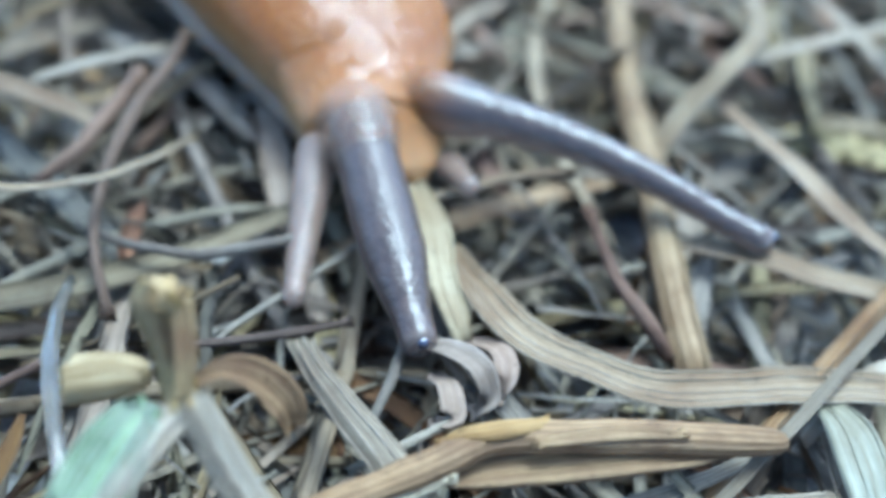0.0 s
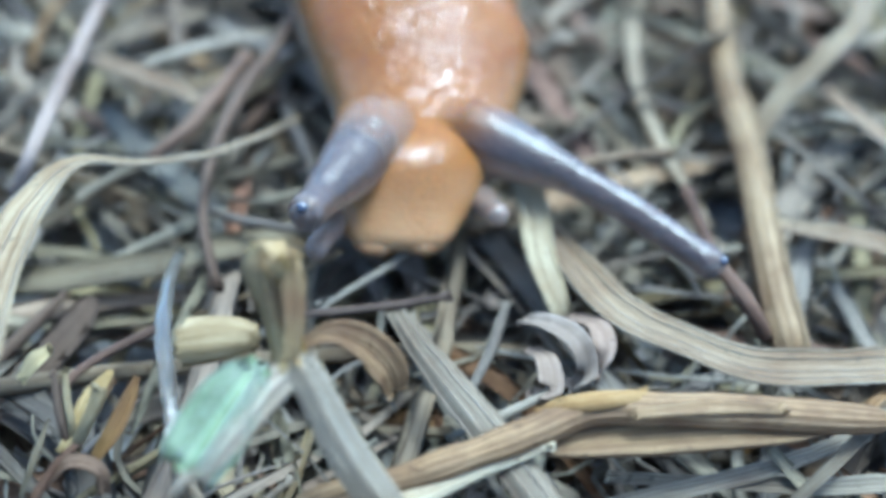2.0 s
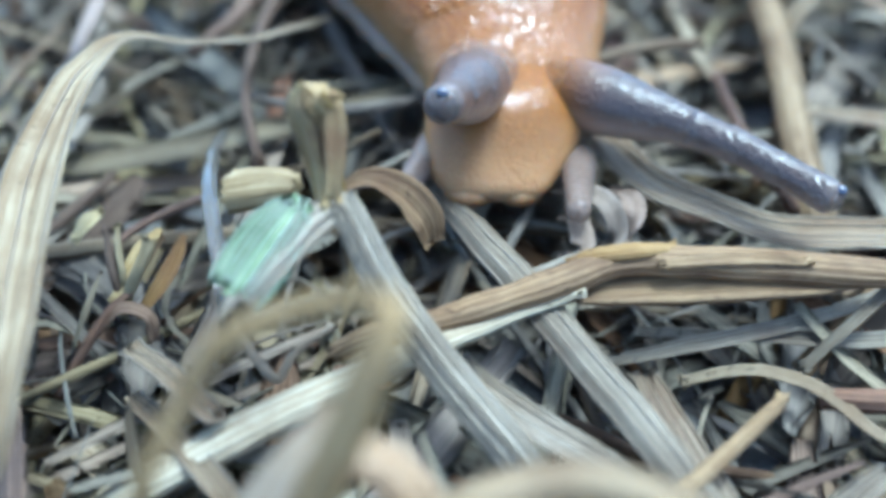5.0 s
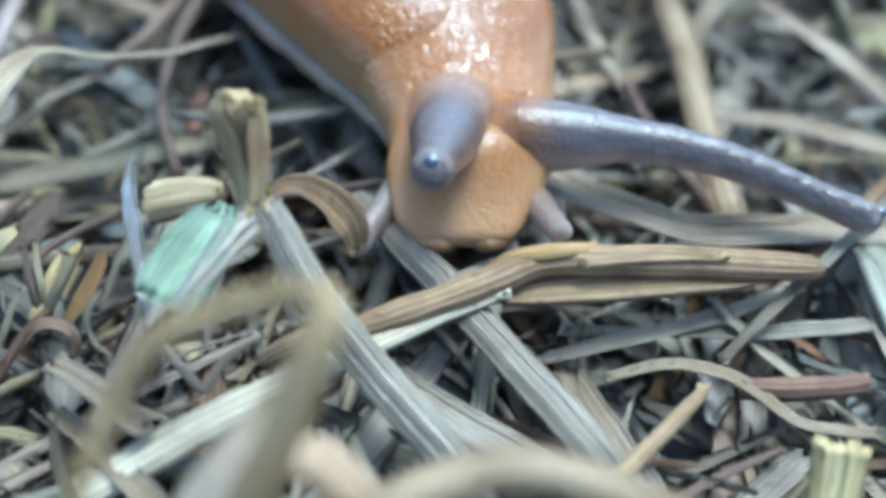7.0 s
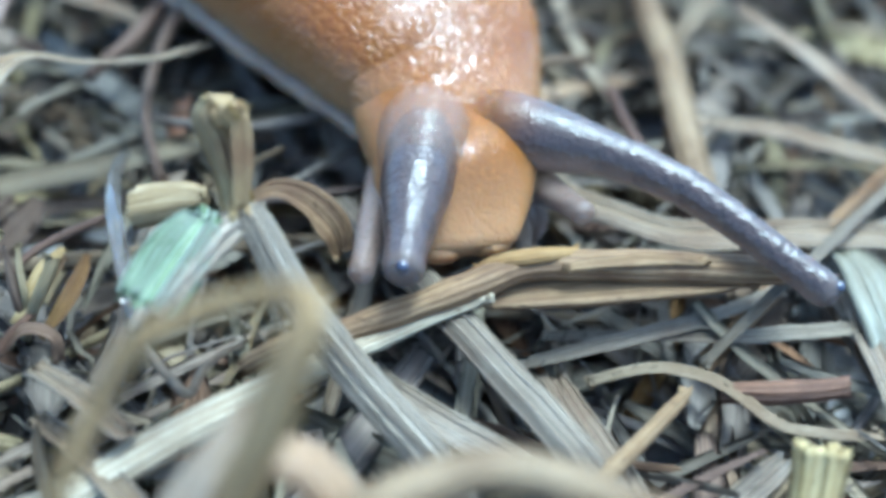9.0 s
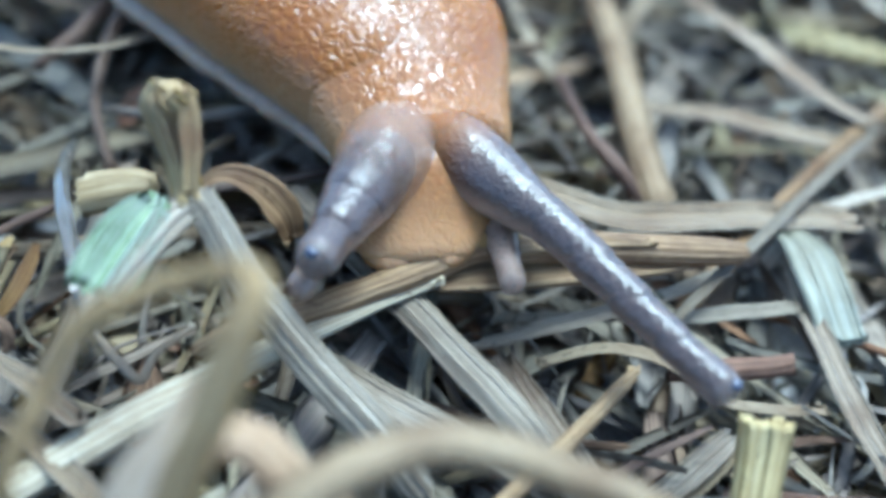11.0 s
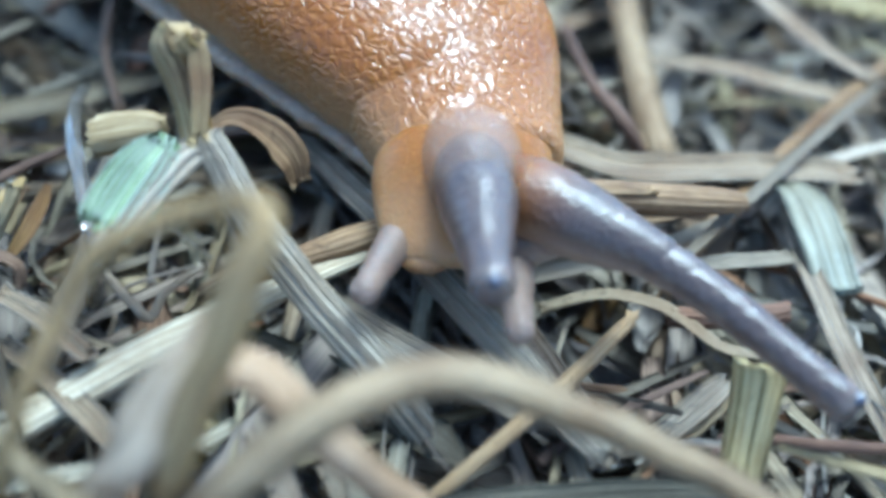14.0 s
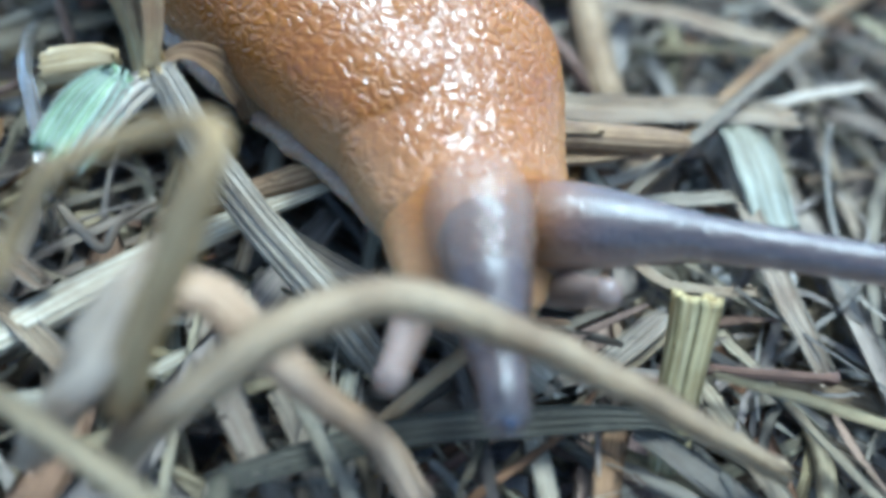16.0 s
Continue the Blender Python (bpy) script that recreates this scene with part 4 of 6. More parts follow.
def tube(name, parent, material, rows, label, eye=None):
    """A tube along its own z from rows of distance and radius, rounded at both ends."""
    bm = bmesh.new()
    line = [(0.0, 0.0, z, 2 * r) for z, r in smooth_stations(rows, 4)]

    def cap(c, sign):
        r = c[3] / 2
        return [(0, 0, c[2] + sign * r * math.sin(a), 2 * r * math.cos(a)) for a in (0.3, 0.6, 0.9, 1.15, 1.35, 1.52)]

    line = list(reversed(cap(line[0], -1))) + line + cap(line[-1], 1)
    sweep(bm, line, round_section(26), up=(0, 1, 0))
    ob = part(name, bm, material, parent, label)
    if eye:
        bm = bmesh.new()
        bmesh.ops.create_uvsphere(bm, u_segments=20, v_segments=14, radius=eye[3])
        bmesh.ops.translate(bm, verts=bm.verts, vec=eye[:3])
        part("eye", bm, EYE, ob, "black glossy eye spot")
    return ob


def feeler(profile, count, step, label, eye):
    """An upper tentacle in short segments from the tip back; profile gives the radius at a distance from the tip."""
    made = []
    for k in range(count):
        s = k * step
        spots = np.linspace(0, step + 0.03, 6)
        rows = [(-d, float(np.interp(s + d, profile[0], profile[1]))) for d in reversed(spots)]
        made.append(tube("tentacle_segment" if k else "tentacle_tip", SLUG, FEELER if k else FEELER_TIP, rows, label if k else label + " end with eye", None if k else eye))
    return made


SLUG = new("slug")
tagged(SLUG, "wet orange slug with grey tentacles crawling over dead grass", "slug")

def frill(bm):
    for v in bm.verts:
        v.co.x *= 1 + 0.02 * math.sin(v.co.y * 26)


bm = bmesh.new()
loft(bm, smooth_stations([(-0.12, 0.29, 0.3, 0.03), (-0.11, 0.325, 0.34, 0.02), (-0.08, 0.355, 0.37, 0.01), (-0.03, 0.374, 0.392, 0.0), (0.04, 0.392, 0.41, 0.0), (0.2, 0.44, 0.47, 0.0), (0.45, 0.51, 0.58, 0.0), (0.65, 0.53, 0.63, 0.02), (0.8, 0.45, 0.52, 0.06), (0.9, 0.25, 0.3, 0.15)]), 56)
lumpy(bm, 0.012, 3.0, 2.0)
part("mantle", bm, MANTLE, SLUG, "orange warty glistening mantle")
bm = bmesh.new()
loft(bm, smooth_stations([(-0.1, 0.28, 0.1, -0.02), (0.2, 0.42, 0.14, -0.03), (0.5, 0.5, 0.16, -0.03), (0.85, 0.38, 0.14, -0.03)]), 36)
frill(bm)
part("foot", bm, SOLE, SLUG, "pale cream frilled foot edge")
bm = bmesh.new()
loft(bm, smooth_stations([(-0.35, 0.2, 0.22, 0.1), (-0.22, 0.36, 0.4, 0.03), (0.0, 0.495, 0.565, 0.0), (0.45, 0.575, 0.7, 0.0), (0.9, 0.62, 0.77, 0.0), (1.5, 0.66, 0.82, 0.0), (2.5, 0.63, 0.78, 0.0), (3.5, 0.52, 0.62, 0.0), (4.7, 0.3, 0.36, 0.0), (5.3, 0.06, 0.1, 0.0)]), 56)
lumpy(bm, 0.012, 3.0, 2.0)
TAIL = part("back", bm, MANTLE, SLUG, "orange warty back tapering to the tail")
bm = bmesh.new()
loft(bm, smooth_stations([(-0.3, 0.35, 0.12, -0.03), (0.0, 0.47, 0.16, -0.03), (0.5, 0.555, 0.18, -0.03), (1.5, 0.64, 0.19, -0.03), (2.5, 0.62, 0.18, -0.03), (3.5, 0.53, 0.16, -0.03), (4.7, 0.32, 0.12, -0.03), (5.25, 0.1, 0.06, -0.02)]), 36)
frill(bm)
part("foot", bm, SOLE, TAIL, "pale cream frilled foot edge")

bm = bmesh.new()
loft(bm, smooth_stations([(-0.36, 0.1, 0.05, 0.05), (-0.335, 0.19, 0.1, 0.03), (-0.25, 0.26, 0.19, 0.01), (-0.12, 0.31, 0.3, 0.0), (0.04, 0.345, 0.357, 0.0), (0.2, 0.352, 0.37, 0.0), (0.42, 0.365, 0.38, 0.01), (0.6, 0.33, 0.34, 0.04), (0.7, 0.2, 0.22, 0.08)]), 44, 2.1)
lumpy(bm, 0.014, 4.0, 3.0)
for v in bm.verts:  # the snout swings a little to its own right
    v.co.x -= 0.06 * max(0.0, min(1.0, (0.15 - v.co.y) / 0.4))
for v in bm.verts:  # soft mounds from which the upper tentacles rise
    out = (v.co - Vector((0, v.co.y, 0.18))).normalized()
    for spot, rise in (((0.24, -0.02, 0.27), 0.035), ((-0.14, -0.02, 0.3), 0.035)):
        v.co += out * rise * math.exp(-(v.co - Vector(spot)).length_squared / 0.04)
SNOUT = part("head", bm, HEAD, SLUG, "soft orange head with pale lips")
for across, size in ((-0.17, 0.125), (0.04, 0.12)):
    bm = bmesh.new()
    bmesh.ops.create_uvsphere(bm, u_segments=22, v_segments=14, radius=1.0)
    bmesh.ops.scale(bm, verts=bm.verts, vec=(size, size, 0.065))
    bmesh.ops.translate(bm, verts=bm.verts, vec=(across, -0.255, 0.05))
    part("lip", bm, LIP, SNOUT, "pale rounded lip lobe")

R_FEELER = feeler(((0, 0.15, 0.3, 0.6, 1.0, 1.5, 2.0), (0.074, 0.069, 0.07, 0.079, 0.095, 0.122, 0.132)), 8, 0.22, "long grey tentacle", (0.045, 0, 0.046, 0.027))
L_FEELER = feeler(((0, 0.12, 0.25, 0.45, 0.7, 1.0), (0.083, 0.086, 0.112, 0.148, 0.155, 0.15)), 6, 0.2, "short grey tentacle", (0.043, 0, 0.052, 0.027))
R_ROOT = tube("tentacle_root", SLUG, ROOT_SKIN, [(-0.34, 0.07), (-0.26, 0.12), (-0.16, 0.152), (-0.06, 0.16), (0.04, 0.155), (0.14, 0.142), (0.24, 0.122), (0.34, 0.102), (0.42, 0.085)], "soft tentacle root, orange turning grey")
L_ROOT = tube("tentacle_root", SLUG, SHEATH, [(-0.26, 0.12), (-0.18, 0.17), (-0.08, 0.196), (0.02, 0.196), (0.12, 0.18), (0.22, 0.155), (0.32, 0.125), (0.4, 0.098)], "milky see-through tentacle sheath")
LOW = [(-0.5, 0.072), (-0.42, 0.08), (-0.3, 0.074), (-0.1, 0.056), (0.0, 0.054)]
L_LOW = tube("lower_tentacle", SLUG, FEELER_PALE, [(-0.95, 0.11), (-0.7, 0.1), *LOW[1:]], "small pale lower tentacle")
R_LOW = tube("lower_tentacle", SLUG, FEELER_PALE, LOW, "small pale lower tentacle")


# ---------------------------------------------------------------- what moves
def keyed(thing, rows):
    walk(thing, [(t, pose(x * U, y * U, z * U, a, b, c)) for t, x, y, z, a, b, c in rows])


def motions():
    keyed(SLUG, [
        (0, -0.086, 4.738, 0.000, 0.0, -0.0, 11.8),
        (0.5, -0.113, 4.633, 0.006, 0.0, -0.0, 9.8),
        (1, -0.245, 4.583, 0.011, 0.0, -0.0, 8.0),
        (1.5, -0.236, 4.527, 0.017, 0.0, -0.0, 6.4),
        (2, -0.275, 4.339, 0.022, 0.0, -0.0, 5.6),
        (2.5, -0.316, 4.328, 0.028, 0.0, -0.0, 4.1),
        (3, -0.359, 4.143, 0.033, 0.0, -0.0, 3.9),
        (3.5, -0.365, 4.010, 0.039, 0.0, -0.0, 4.2),
        (4, -0.291, 3.906, 0.044, 0.0, -0.0, 7.3),
        (4.5, -0.129, 3.843, 0.050, 0.0, -0.0, 9.8),
        (7, 0.183, 3.573, 0.100, 0.0, -0.0, 12.5),
        (7.5, 0.161, 3.555, 0.113, 0.0, -0.0, 13.4),
        (8, 0.154, 3.631, 0.125, 0.0, -0.0, 14.4),
        (8.5, 0.179, 3.565, 0.138, 0.0, -0.0, 14.7),
        (9, 0.202, 3.450, 0.150, 0.0, -0.0, 14.4),
        (9.5, 0.244, 3.443, 0.162, 0.0, -0.0, 14.1),
        (12, 0.266, 3.049, 0.220, 0.0, -0.0, 14.9),
        (12.5, 0.226, 3.077, 0.220, 0.0, -0.0, 15.4),
        (13, 0.288, 3.001, 0.220, 0.0, -0.0, 15.8),
        (13.5, 0.358, 2.882, 0.220, 0.0, -0.0, 15.5),
        (14, 0.429, 2.706, 0.220, 0.0, -0.0, 14.8),
        (14.5, 0.412, 2.528, 0.220, 0.0, -0.0, 13.7),
        (15, 0.415, 2.302, 0.220, 0.0, -0.0, 12.8),
        (15.5, 0.494, 2.123, 0.220, 0.0, -0.0, 12.9),
        (16, 0.585, 2.075, 0.220, 0.0, -0.0, 13.5),
    ])
    keyed(TAIL, [
        (0, 0.000, 0.450, 0.000, 0.0, -0.0, 18.5),
        (0.5, 0.000, 0.450, 0.000, 0.0, -0.0, 15.4),
        (1, 0.000, 0.450, 0.000, 0.0, -0.0, 12.6),
        (1.5, 0.000, 0.450, 0.000, 0.0, -0.0, 10.1),
        (2, -0.000, 0.450, 0.000, 0.0, -0.0, 8.8),
        (2.5, -0.000, 0.450, 0.000, 0.0, -0.0, 6.4),
        (3, -0.000, 0.450, 0.000, 0.0, -0.0, 6.1),
        (3.5, 0.000, 0.450, 0.000, 0.0, -0.0, 6.6),
        (4, -0.000, 0.450, 0.000, 0.0, -0.0, 11.5),
        (4.5, -0.000, 0.450, 0.000, 0.0, -0.0, 15.4),
        (7, 0.000, 0.450, 0.000, 0.0, -0.0, 19.6),
        (7.5, 0.000, 0.450, 0.000, 0.0, -0.0, 21.0),
        (8, 0.000, 0.450, 0.000, 0.0, -0.0, 22.6),
        (8.5, -0.000, 0.450, 0.000, 0.0, -0.0, 23.1),
        (9, 0.000, 0.450, 0.000, 0.0, -0.0, 22.7),
        (9.5, 0.000, 0.450, 0.000, 0.0, -0.0, 22.1),
        (12, 0.000, 0.450, 0.000, 0.0, -0.0, 23.4),
        (12.5, 0.000, 0.450, 0.000, 0.0, -0.0, 24.2),
        (13, 0.000, 0.450, 0.000, 0.0, -0.0, 24.8),
        (13.5, -0.000, 0.450, 0.000, 0.0, -0.0, 24.4),
        (14, 0.000, 0.450, 0.000, 0.0, -0.0, 23.3),
        (14.5, 0.000, 0.450, 0.000, 0.0, -0.0, 21.6),
        (15, -0.000, 0.450, 0.000, 0.0, -0.0, 20.1),
        (15.5, -0.000, 0.450, 0.000, 0.0, -0.0, 20.2),
        (16, 0.000, 0.450, 0.000, 0.0, -0.0, 21.1),
    ])
    keyed(SNOUT, [
        (0, 0.080, -0.020, 0.000, 0.0, -0.0, 8.1),
        (0.5, 0.080, -0.035, 0.000, 0.0, -0.0, 9.9),
        (1, 0.080, -0.030, 0.000, 0.0, -0.0, 10.1),
        (1.5, -0.022, -0.214, 0.000, 0.0, -0.0, 6.5),
        (2, -0.080, -0.327, 0.000, 0.0, -0.0, 1.5),
        (2.5, -0.080, -0.420, 0.000, 0.0, -0.0, -2.1),
        (3, -0.080, -0.370, 0.000, 0.0, -0.0, -5.6),
        (3.5, -0.080, -0.285, 0.000, 0.0, -0.0, -5.5),
        (4, -0.059, -0.272, 0.000, 0.0, -0.0, -4.9),
        (4.5, -0.080, -0.280, 0.000, 0.0, -0.0, -4.6),
        (7, -0.080, -0.385, 0.000, 0.0, -0.0, -7.7),
        (7.5, -0.080, -0.373, 0.000, 0.0, -0.0, -6.4),
        (8, -0.080, -0.399, 0.000, 0.0, -0.0, -7.6),
        (8.5, -0.080, -0.403, 0.000, 0.0, -0.0, -5.9),
        (9, -0.080, -0.337, 0.000, 0.0, -0.0, 0.8),
        (9.5, -0.080, -0.402, 0.000, 0.0, -0.0, 2.0),
        (12, -0.080, -0.219, 0.000, 0.0, -0.0, -12.2),
        (12.5, -0.080, -0.267, 0.000, 0.0, -0.0, -12.3),
        (13, -0.080, -0.213, 0.000, 0.0, -0.0, -12.2),
        (13.5, -0.080, -0.165, 0.000, 0.0, -0.0, -12.3),
        (14, -0.080, -0.157, 0.000, 0.0, -0.0, -12.2),
        (14.5, -0.080, -0.164, 0.000, 0.0, -0.0, -12.2),
        (15, -0.047, -0.140, 0.000, 0.0, -0.0, -12.3),
        (15.5, 0.001, -0.140, 0.000, 0.0, -0.0, -10.2),
        (16, 0.001, -0.140, 0.000, 0.0, -0.0, -2.0),
    ])
    keyed(R_FEELER[0], [
        (0, 1.708, -1.074, 0.120, 128.5, -73.9, 11.0),
        (0.5, 1.827, -0.898, 0.120, 127.4, -73.5, 19.7),
        (1, 1.783, -0.641, 0.120, 126.8, -73.3, 25.2),
        (1.5, 1.378, -0.724, 0.206, 109.7, -76.1, 41.9),
        (2, 1.226, -0.855, 0.146, 130.6, -74.4, 9.6),
        (2.5, 1.022, -1.154, 0.249, 130.7, -78.4, -7.1),
        (3, 0.953, -1.232, 0.289, 127.0, -80.2, -8.0),
        (3.5, 1.029, -1.134, 0.361, 95.8, -80.4, 32.2),
        (4, 1.069, -1.164, 0.314, 115.9, -79.4, 8.7),
        (4.5, 1.050, -1.084, 0.317, 103.8, -79.5, 22.1),
        (7, 1.529, -0.873, 0.120, 133.8, -70.9, 18.7),
        (7.5, 1.500, -0.808, 0.120, 133.6, -70.9, 18.7),
        (8, 1.224, -1.068, 0.120, 138.0, -70.8, 0.5),
        (8.5, 1.183, -1.076, 0.120, 139.0, -70.8, -3.2),
        (9, 1.156, -1.217, 0.120, 140.4, -72.2, -13.4),
        (9.5, 1.074, -1.344, 0.120, 135.1, -74.6, -10.6),
        (12, 0.486, -1.621, 0.120, 140.0, -78.0, -32.8),
        (12.5, 0.522, -1.663, 0.120, 144.8, -77.3, -40.1),
        (13, 0.627, -1.472, 0.126, 142.6, -74.8, -29.3),
        (13.5, 0.821, -1.473, 0.120, 141.9, -72.8, -20.7),
        (14, 0.853, -1.428, 0.120, 138.7, -73.7, -15.7),
        (14.5, 1.000, -1.351, 0.120, 132.3, -74.1, -1.2),
        (15, 1.038, -1.248, 0.255, 117.0, -77.1, 13.9),
        (15.5, 1.057, -1.105, 0.464, 53.2, -75.1, 82.4),
        (16, 1.258, -0.866, 0.447, 62.2, -74.9, 86.3),
    ])
    keyed(R_FEELER[1], [
        (0, 1.546, -0.930, 0.158, 129.8, -73.7, 9.3),
        (0.5, 1.648, -0.777, 0.158, 128.6, -73.2, 18.1),
        (1, 1.594, -0.536, 0.158, 126.9, -73.3, 25.0),
        (1.5, 1.186, -0.618, 0.224, 109.0, -76.1, 42.7),
        (2, 1.062, -0.713, 0.185, 128.5, -74.7, 12.3),
        (2.5, 0.903, -0.971, 0.278, 127.5, -78.7, -3.0),
        (3, 0.848, -1.040, 0.312, 124.0, -80.4, -4.3),
        (3.5, 0.893, -0.961, 0.364, 92.6, -80.3, 36.0),
        (4, 0.946, -0.983, 0.332, 112.1, -79.5, 13.3),
        (4.5, 0.922, -0.905, 0.327, 98.7, -79.6, 28.1),
        (7, 1.342, -0.769, 0.170, 134.6, -70.6, 17.6),
        (7.5, 1.314, -0.703, 0.170, 134.0, -70.8, 18.1),
        (8, 1.068, -0.922, 0.174, 138.1, -70.8, 0.3),
        (8.5, 1.034, -0.923, 0.175, 139.0, -70.8, -3.2),
        (9, 1.031, -1.043, 0.172, 141.1, -71.9, -14.5),
        (9.5, 0.955, -1.164, 0.161, 135.8, -74.5, -11.5),
        (12, 0.424, -1.413, 0.155, 140.0, -78.0, -32.9),
        (12.5, 0.469, -1.453, 0.160, 144.7, -77.3, -39.9),
        (13, 0.546, -1.273, 0.172, 141.4, -75.1, -27.5),
        (13.5, 0.715, -1.288, 0.171, 141.0, -73.0, -19.4),
        (14, 0.739, -1.246, 0.166, 138.3, -73.8, -15.1),
        (14.5, 0.861, -1.185, 0.161, 131.4, -74.3, 0.0),
        (15, 0.896, -1.081, 0.278, 113.2, -77.4, 18.6),
        (15.5, 0.899, -0.956, 0.430, 52.7, -75.0, 83.0),
        (16, 1.070, -0.754, 0.420, 61.9, -74.9, 86.7),
    ])
    keyed(R_FEELER[2], [
        (0, 1.385, -0.785, 0.198, 127.3, -74.2, 12.7),
        (0.5, 1.470, -0.654, 0.198, 126.3, -73.7, 21.1),
        (1, 1.405, -0.430, 0.196, 121.5, -74.2, 31.9),
        (1.5, 0.994, -0.513, 0.241, 106.8, -76.2, 45.7),
        (2, 0.896, -0.573, 0.221, 119.3, -75.9, 24.8),
        (2.5, 0.781, -0.790, 0.305, 102.3, -79.8, 28.2),
        (3, 0.741, -0.849, 0.332, 93.6, -80.8, 32.7),
        (3.5, 0.756, -0.789, 0.366, 71.1, -79.0, 62.0),
        (4, 0.820, -0.804, 0.347, 83.4, -79.3, 47.9),
        (4.5, 0.791, -0.729, 0.333, 80.0, -78.9, 51.1),
        (7, 1.156, -0.664, 0.221, 129.3, -72.1, 24.8),
        (7.5, 1.127, -0.597, 0.220, 127.0, -72.6, 27.4),
        (8, 0.913, -0.776, 0.228, 129.3, -73.1, 12.3),
        (8.5, 0.886, -0.770, 0.229, 129.2, -73.4, 10.2),
        (9, 0.908, -0.868, 0.225, 134.7, -73.7, -5.6),
        (9.5, 0.836, -0.983, 0.204, 130.6, -75.5, -4.7),
        (12, 0.363, -1.204, 0.190, 136.0, -78.5, -27.6),
        (12.5, 0.416, -1.243, 0.199, 137.8, -78.3, -30.4),
        (13, 0.462, -1.074, 0.216, 130.5, -76.8, -12.4),
        (13.5, 0.606, -1.103, 0.221, 128.8, -75.5, -2.6),
        (14, 0.625, -1.063, 0.212, 129.5, -75.5, -3.1),
        (14.5, 0.721, -1.020, 0.200, 125.0, -75.3, 8.7),
        (15, 0.752, -0.917, 0.297, 96.4, -77.8, 39.5),
        (15.5, 0.741, -0.807, 0.396, 51.8, -74.6, 84.8),
        (16, 0.882, -0.643, 0.393, 59.3, -74.4, 90.1),
    ])
    keyed(R_FEELER[3], [
        (0, 1.221, -0.643, 0.234, 119.6, -75.3, 22.4),
        (0.5, 1.289, -0.534, 0.234, 119.2, -74.8, 30.0),
        (1, 1.212, -0.329, 0.227, 113.9, -75.2, 41.9),
        (1.5, 0.800, -0.410, 0.256, 108.3, -76.0, 45.0),
        (2, 0.721, -0.442, 0.247, 114.6, -76.2, 31.6),
        (2.5, 0.639, -0.623, 0.313, 83.1, -79.1, 53.1),
        (3, 0.611, -0.672, 0.334, 69.9, -78.9, 63.9),
        (3.5, 0.606, -0.630, 0.352, 58.6, -77.0, 79.2),
        (4, 0.675, -0.639, 0.342, 64.3, -77.3, 72.9),
        (4.5, 0.646, -0.564, 0.325, 71.4, -78.0, 62.6),
        (7, 0.964, -0.565, 0.264, 113.9, -74.8, 44.5),
        (7.5, 0.934, -0.500, 0.260, 111.4, -75.0, 47.5),
        (8, 0.746, -0.638, 0.268, 110.0, -75.7, 37.3),
        (8.5, 0.724, -0.626, 0.269, 109.3, -75.9, 36.1),
        (9, 0.776, -0.698, 0.268, 115.6, -76.5, 19.2),
        (9.5, 0.712, -0.805, 0.240, 118.4, -76.9, 11.1),
        (12, 0.296, -0.997, 0.222, 131.8, -78.6, -20.7),
        (12.5, 0.354, -1.035, 0.232, 129.0, -78.8, -17.4),
        (13, 0.362, -0.881, 0.249, 120.5, -77.6, 2.1),
        (13.5, 0.481, -0.926, 0.256, 113.6, -77.0, 18.0),
        (14, 0.499, -0.886, 0.247, 117.7, -76.7, 13.4),
        (14.5, 0.573, -0.861, 0.232, 121.4, -75.6, 14.6),
        (15, 0.594, -0.763, 0.302, 87.4, -77.6, 51.4),
        (15.5, 0.581, -0.660, 0.360, 52.6, -74.7, 84.7),
        (16, 0.692, -0.535, 0.363, 59.6, -74.4, 91.0),
    ])
    keyed(R_FEELER[4], [
        (0, 1.051, -0.506, 0.261, 108.1, -76.3, 37.1),
        (0.5, 1.103, -0.420, 0.262, 108.0, -75.9, 44.4),
        (1, 1.014, -0.237, 0.250, 109.8, -75.5, 47.3),
        (1.5, 0.605, -0.310, 0.273, 102.0, -76.5, 51.3),
        (2, 0.541, -0.319, 0.269, 105.5, -77.0, 41.3),
        (2.5, 0.480, -0.471, 0.308, 67.8, -78.0, 70.0),
        (3, 0.459, -0.514, 0.320, 54.5, -76.8, 81.6),
        (3.5, 0.442, -0.485, 0.327, 46.1, -74.4, 92.9),
        (4, 0.513, -0.491, 0.321, 48.9, -74.6, 89.6),
        (4.5, 0.492, -0.407, 0.311, 55.3, -76.2, 78.9),
        (7, 0.762, -0.482, 0.287, 98.2, -75.9, 64.1),
        (7.5, 0.731, -0.418, 0.280, 99.4, -75.8, 62.3),
        (8, 0.563, -0.518, 0.287, 95.7, -76.4, 54.7),
        (8.5, 0.545, -0.500, 0.287, 95.1, -76.5, 53.2),
        (9, 0.624, -0.542, 0.291, 96.8, -77.2, 42.7),
        (9.5, 0.574, -0.635, 0.263, 108.9, -77.5, 23.6),
        (12, 0.219, -0.793, 0.251, 126.8, -79.0, -14.2),
        (12.5, 0.275, -0.831, 0.259, 120.4, -79.5, -6.8),
        (13, 0.246, -0.696, 0.273, 103.1, -78.9, 20.6),
        (13.5, 0.337, -0.760, 0.275, 101.6, -77.6, 31.9),
        (14, 0.357, -0.720, 0.271, 105.5, -77.5, 27.6),
        (14.5, 0.418, -0.707, 0.261, 113.0, -76.6, 23.7),
        (15, 0.429, -0.619, 0.300, 72.2, -77.0, 66.9),
        (15.5, 0.419, -0.516, 0.325, 39.2, -70.7, 98.1),
        (16, 0.501, -0.432, 0.333, 53.6, -73.2, 97.2),
    ])
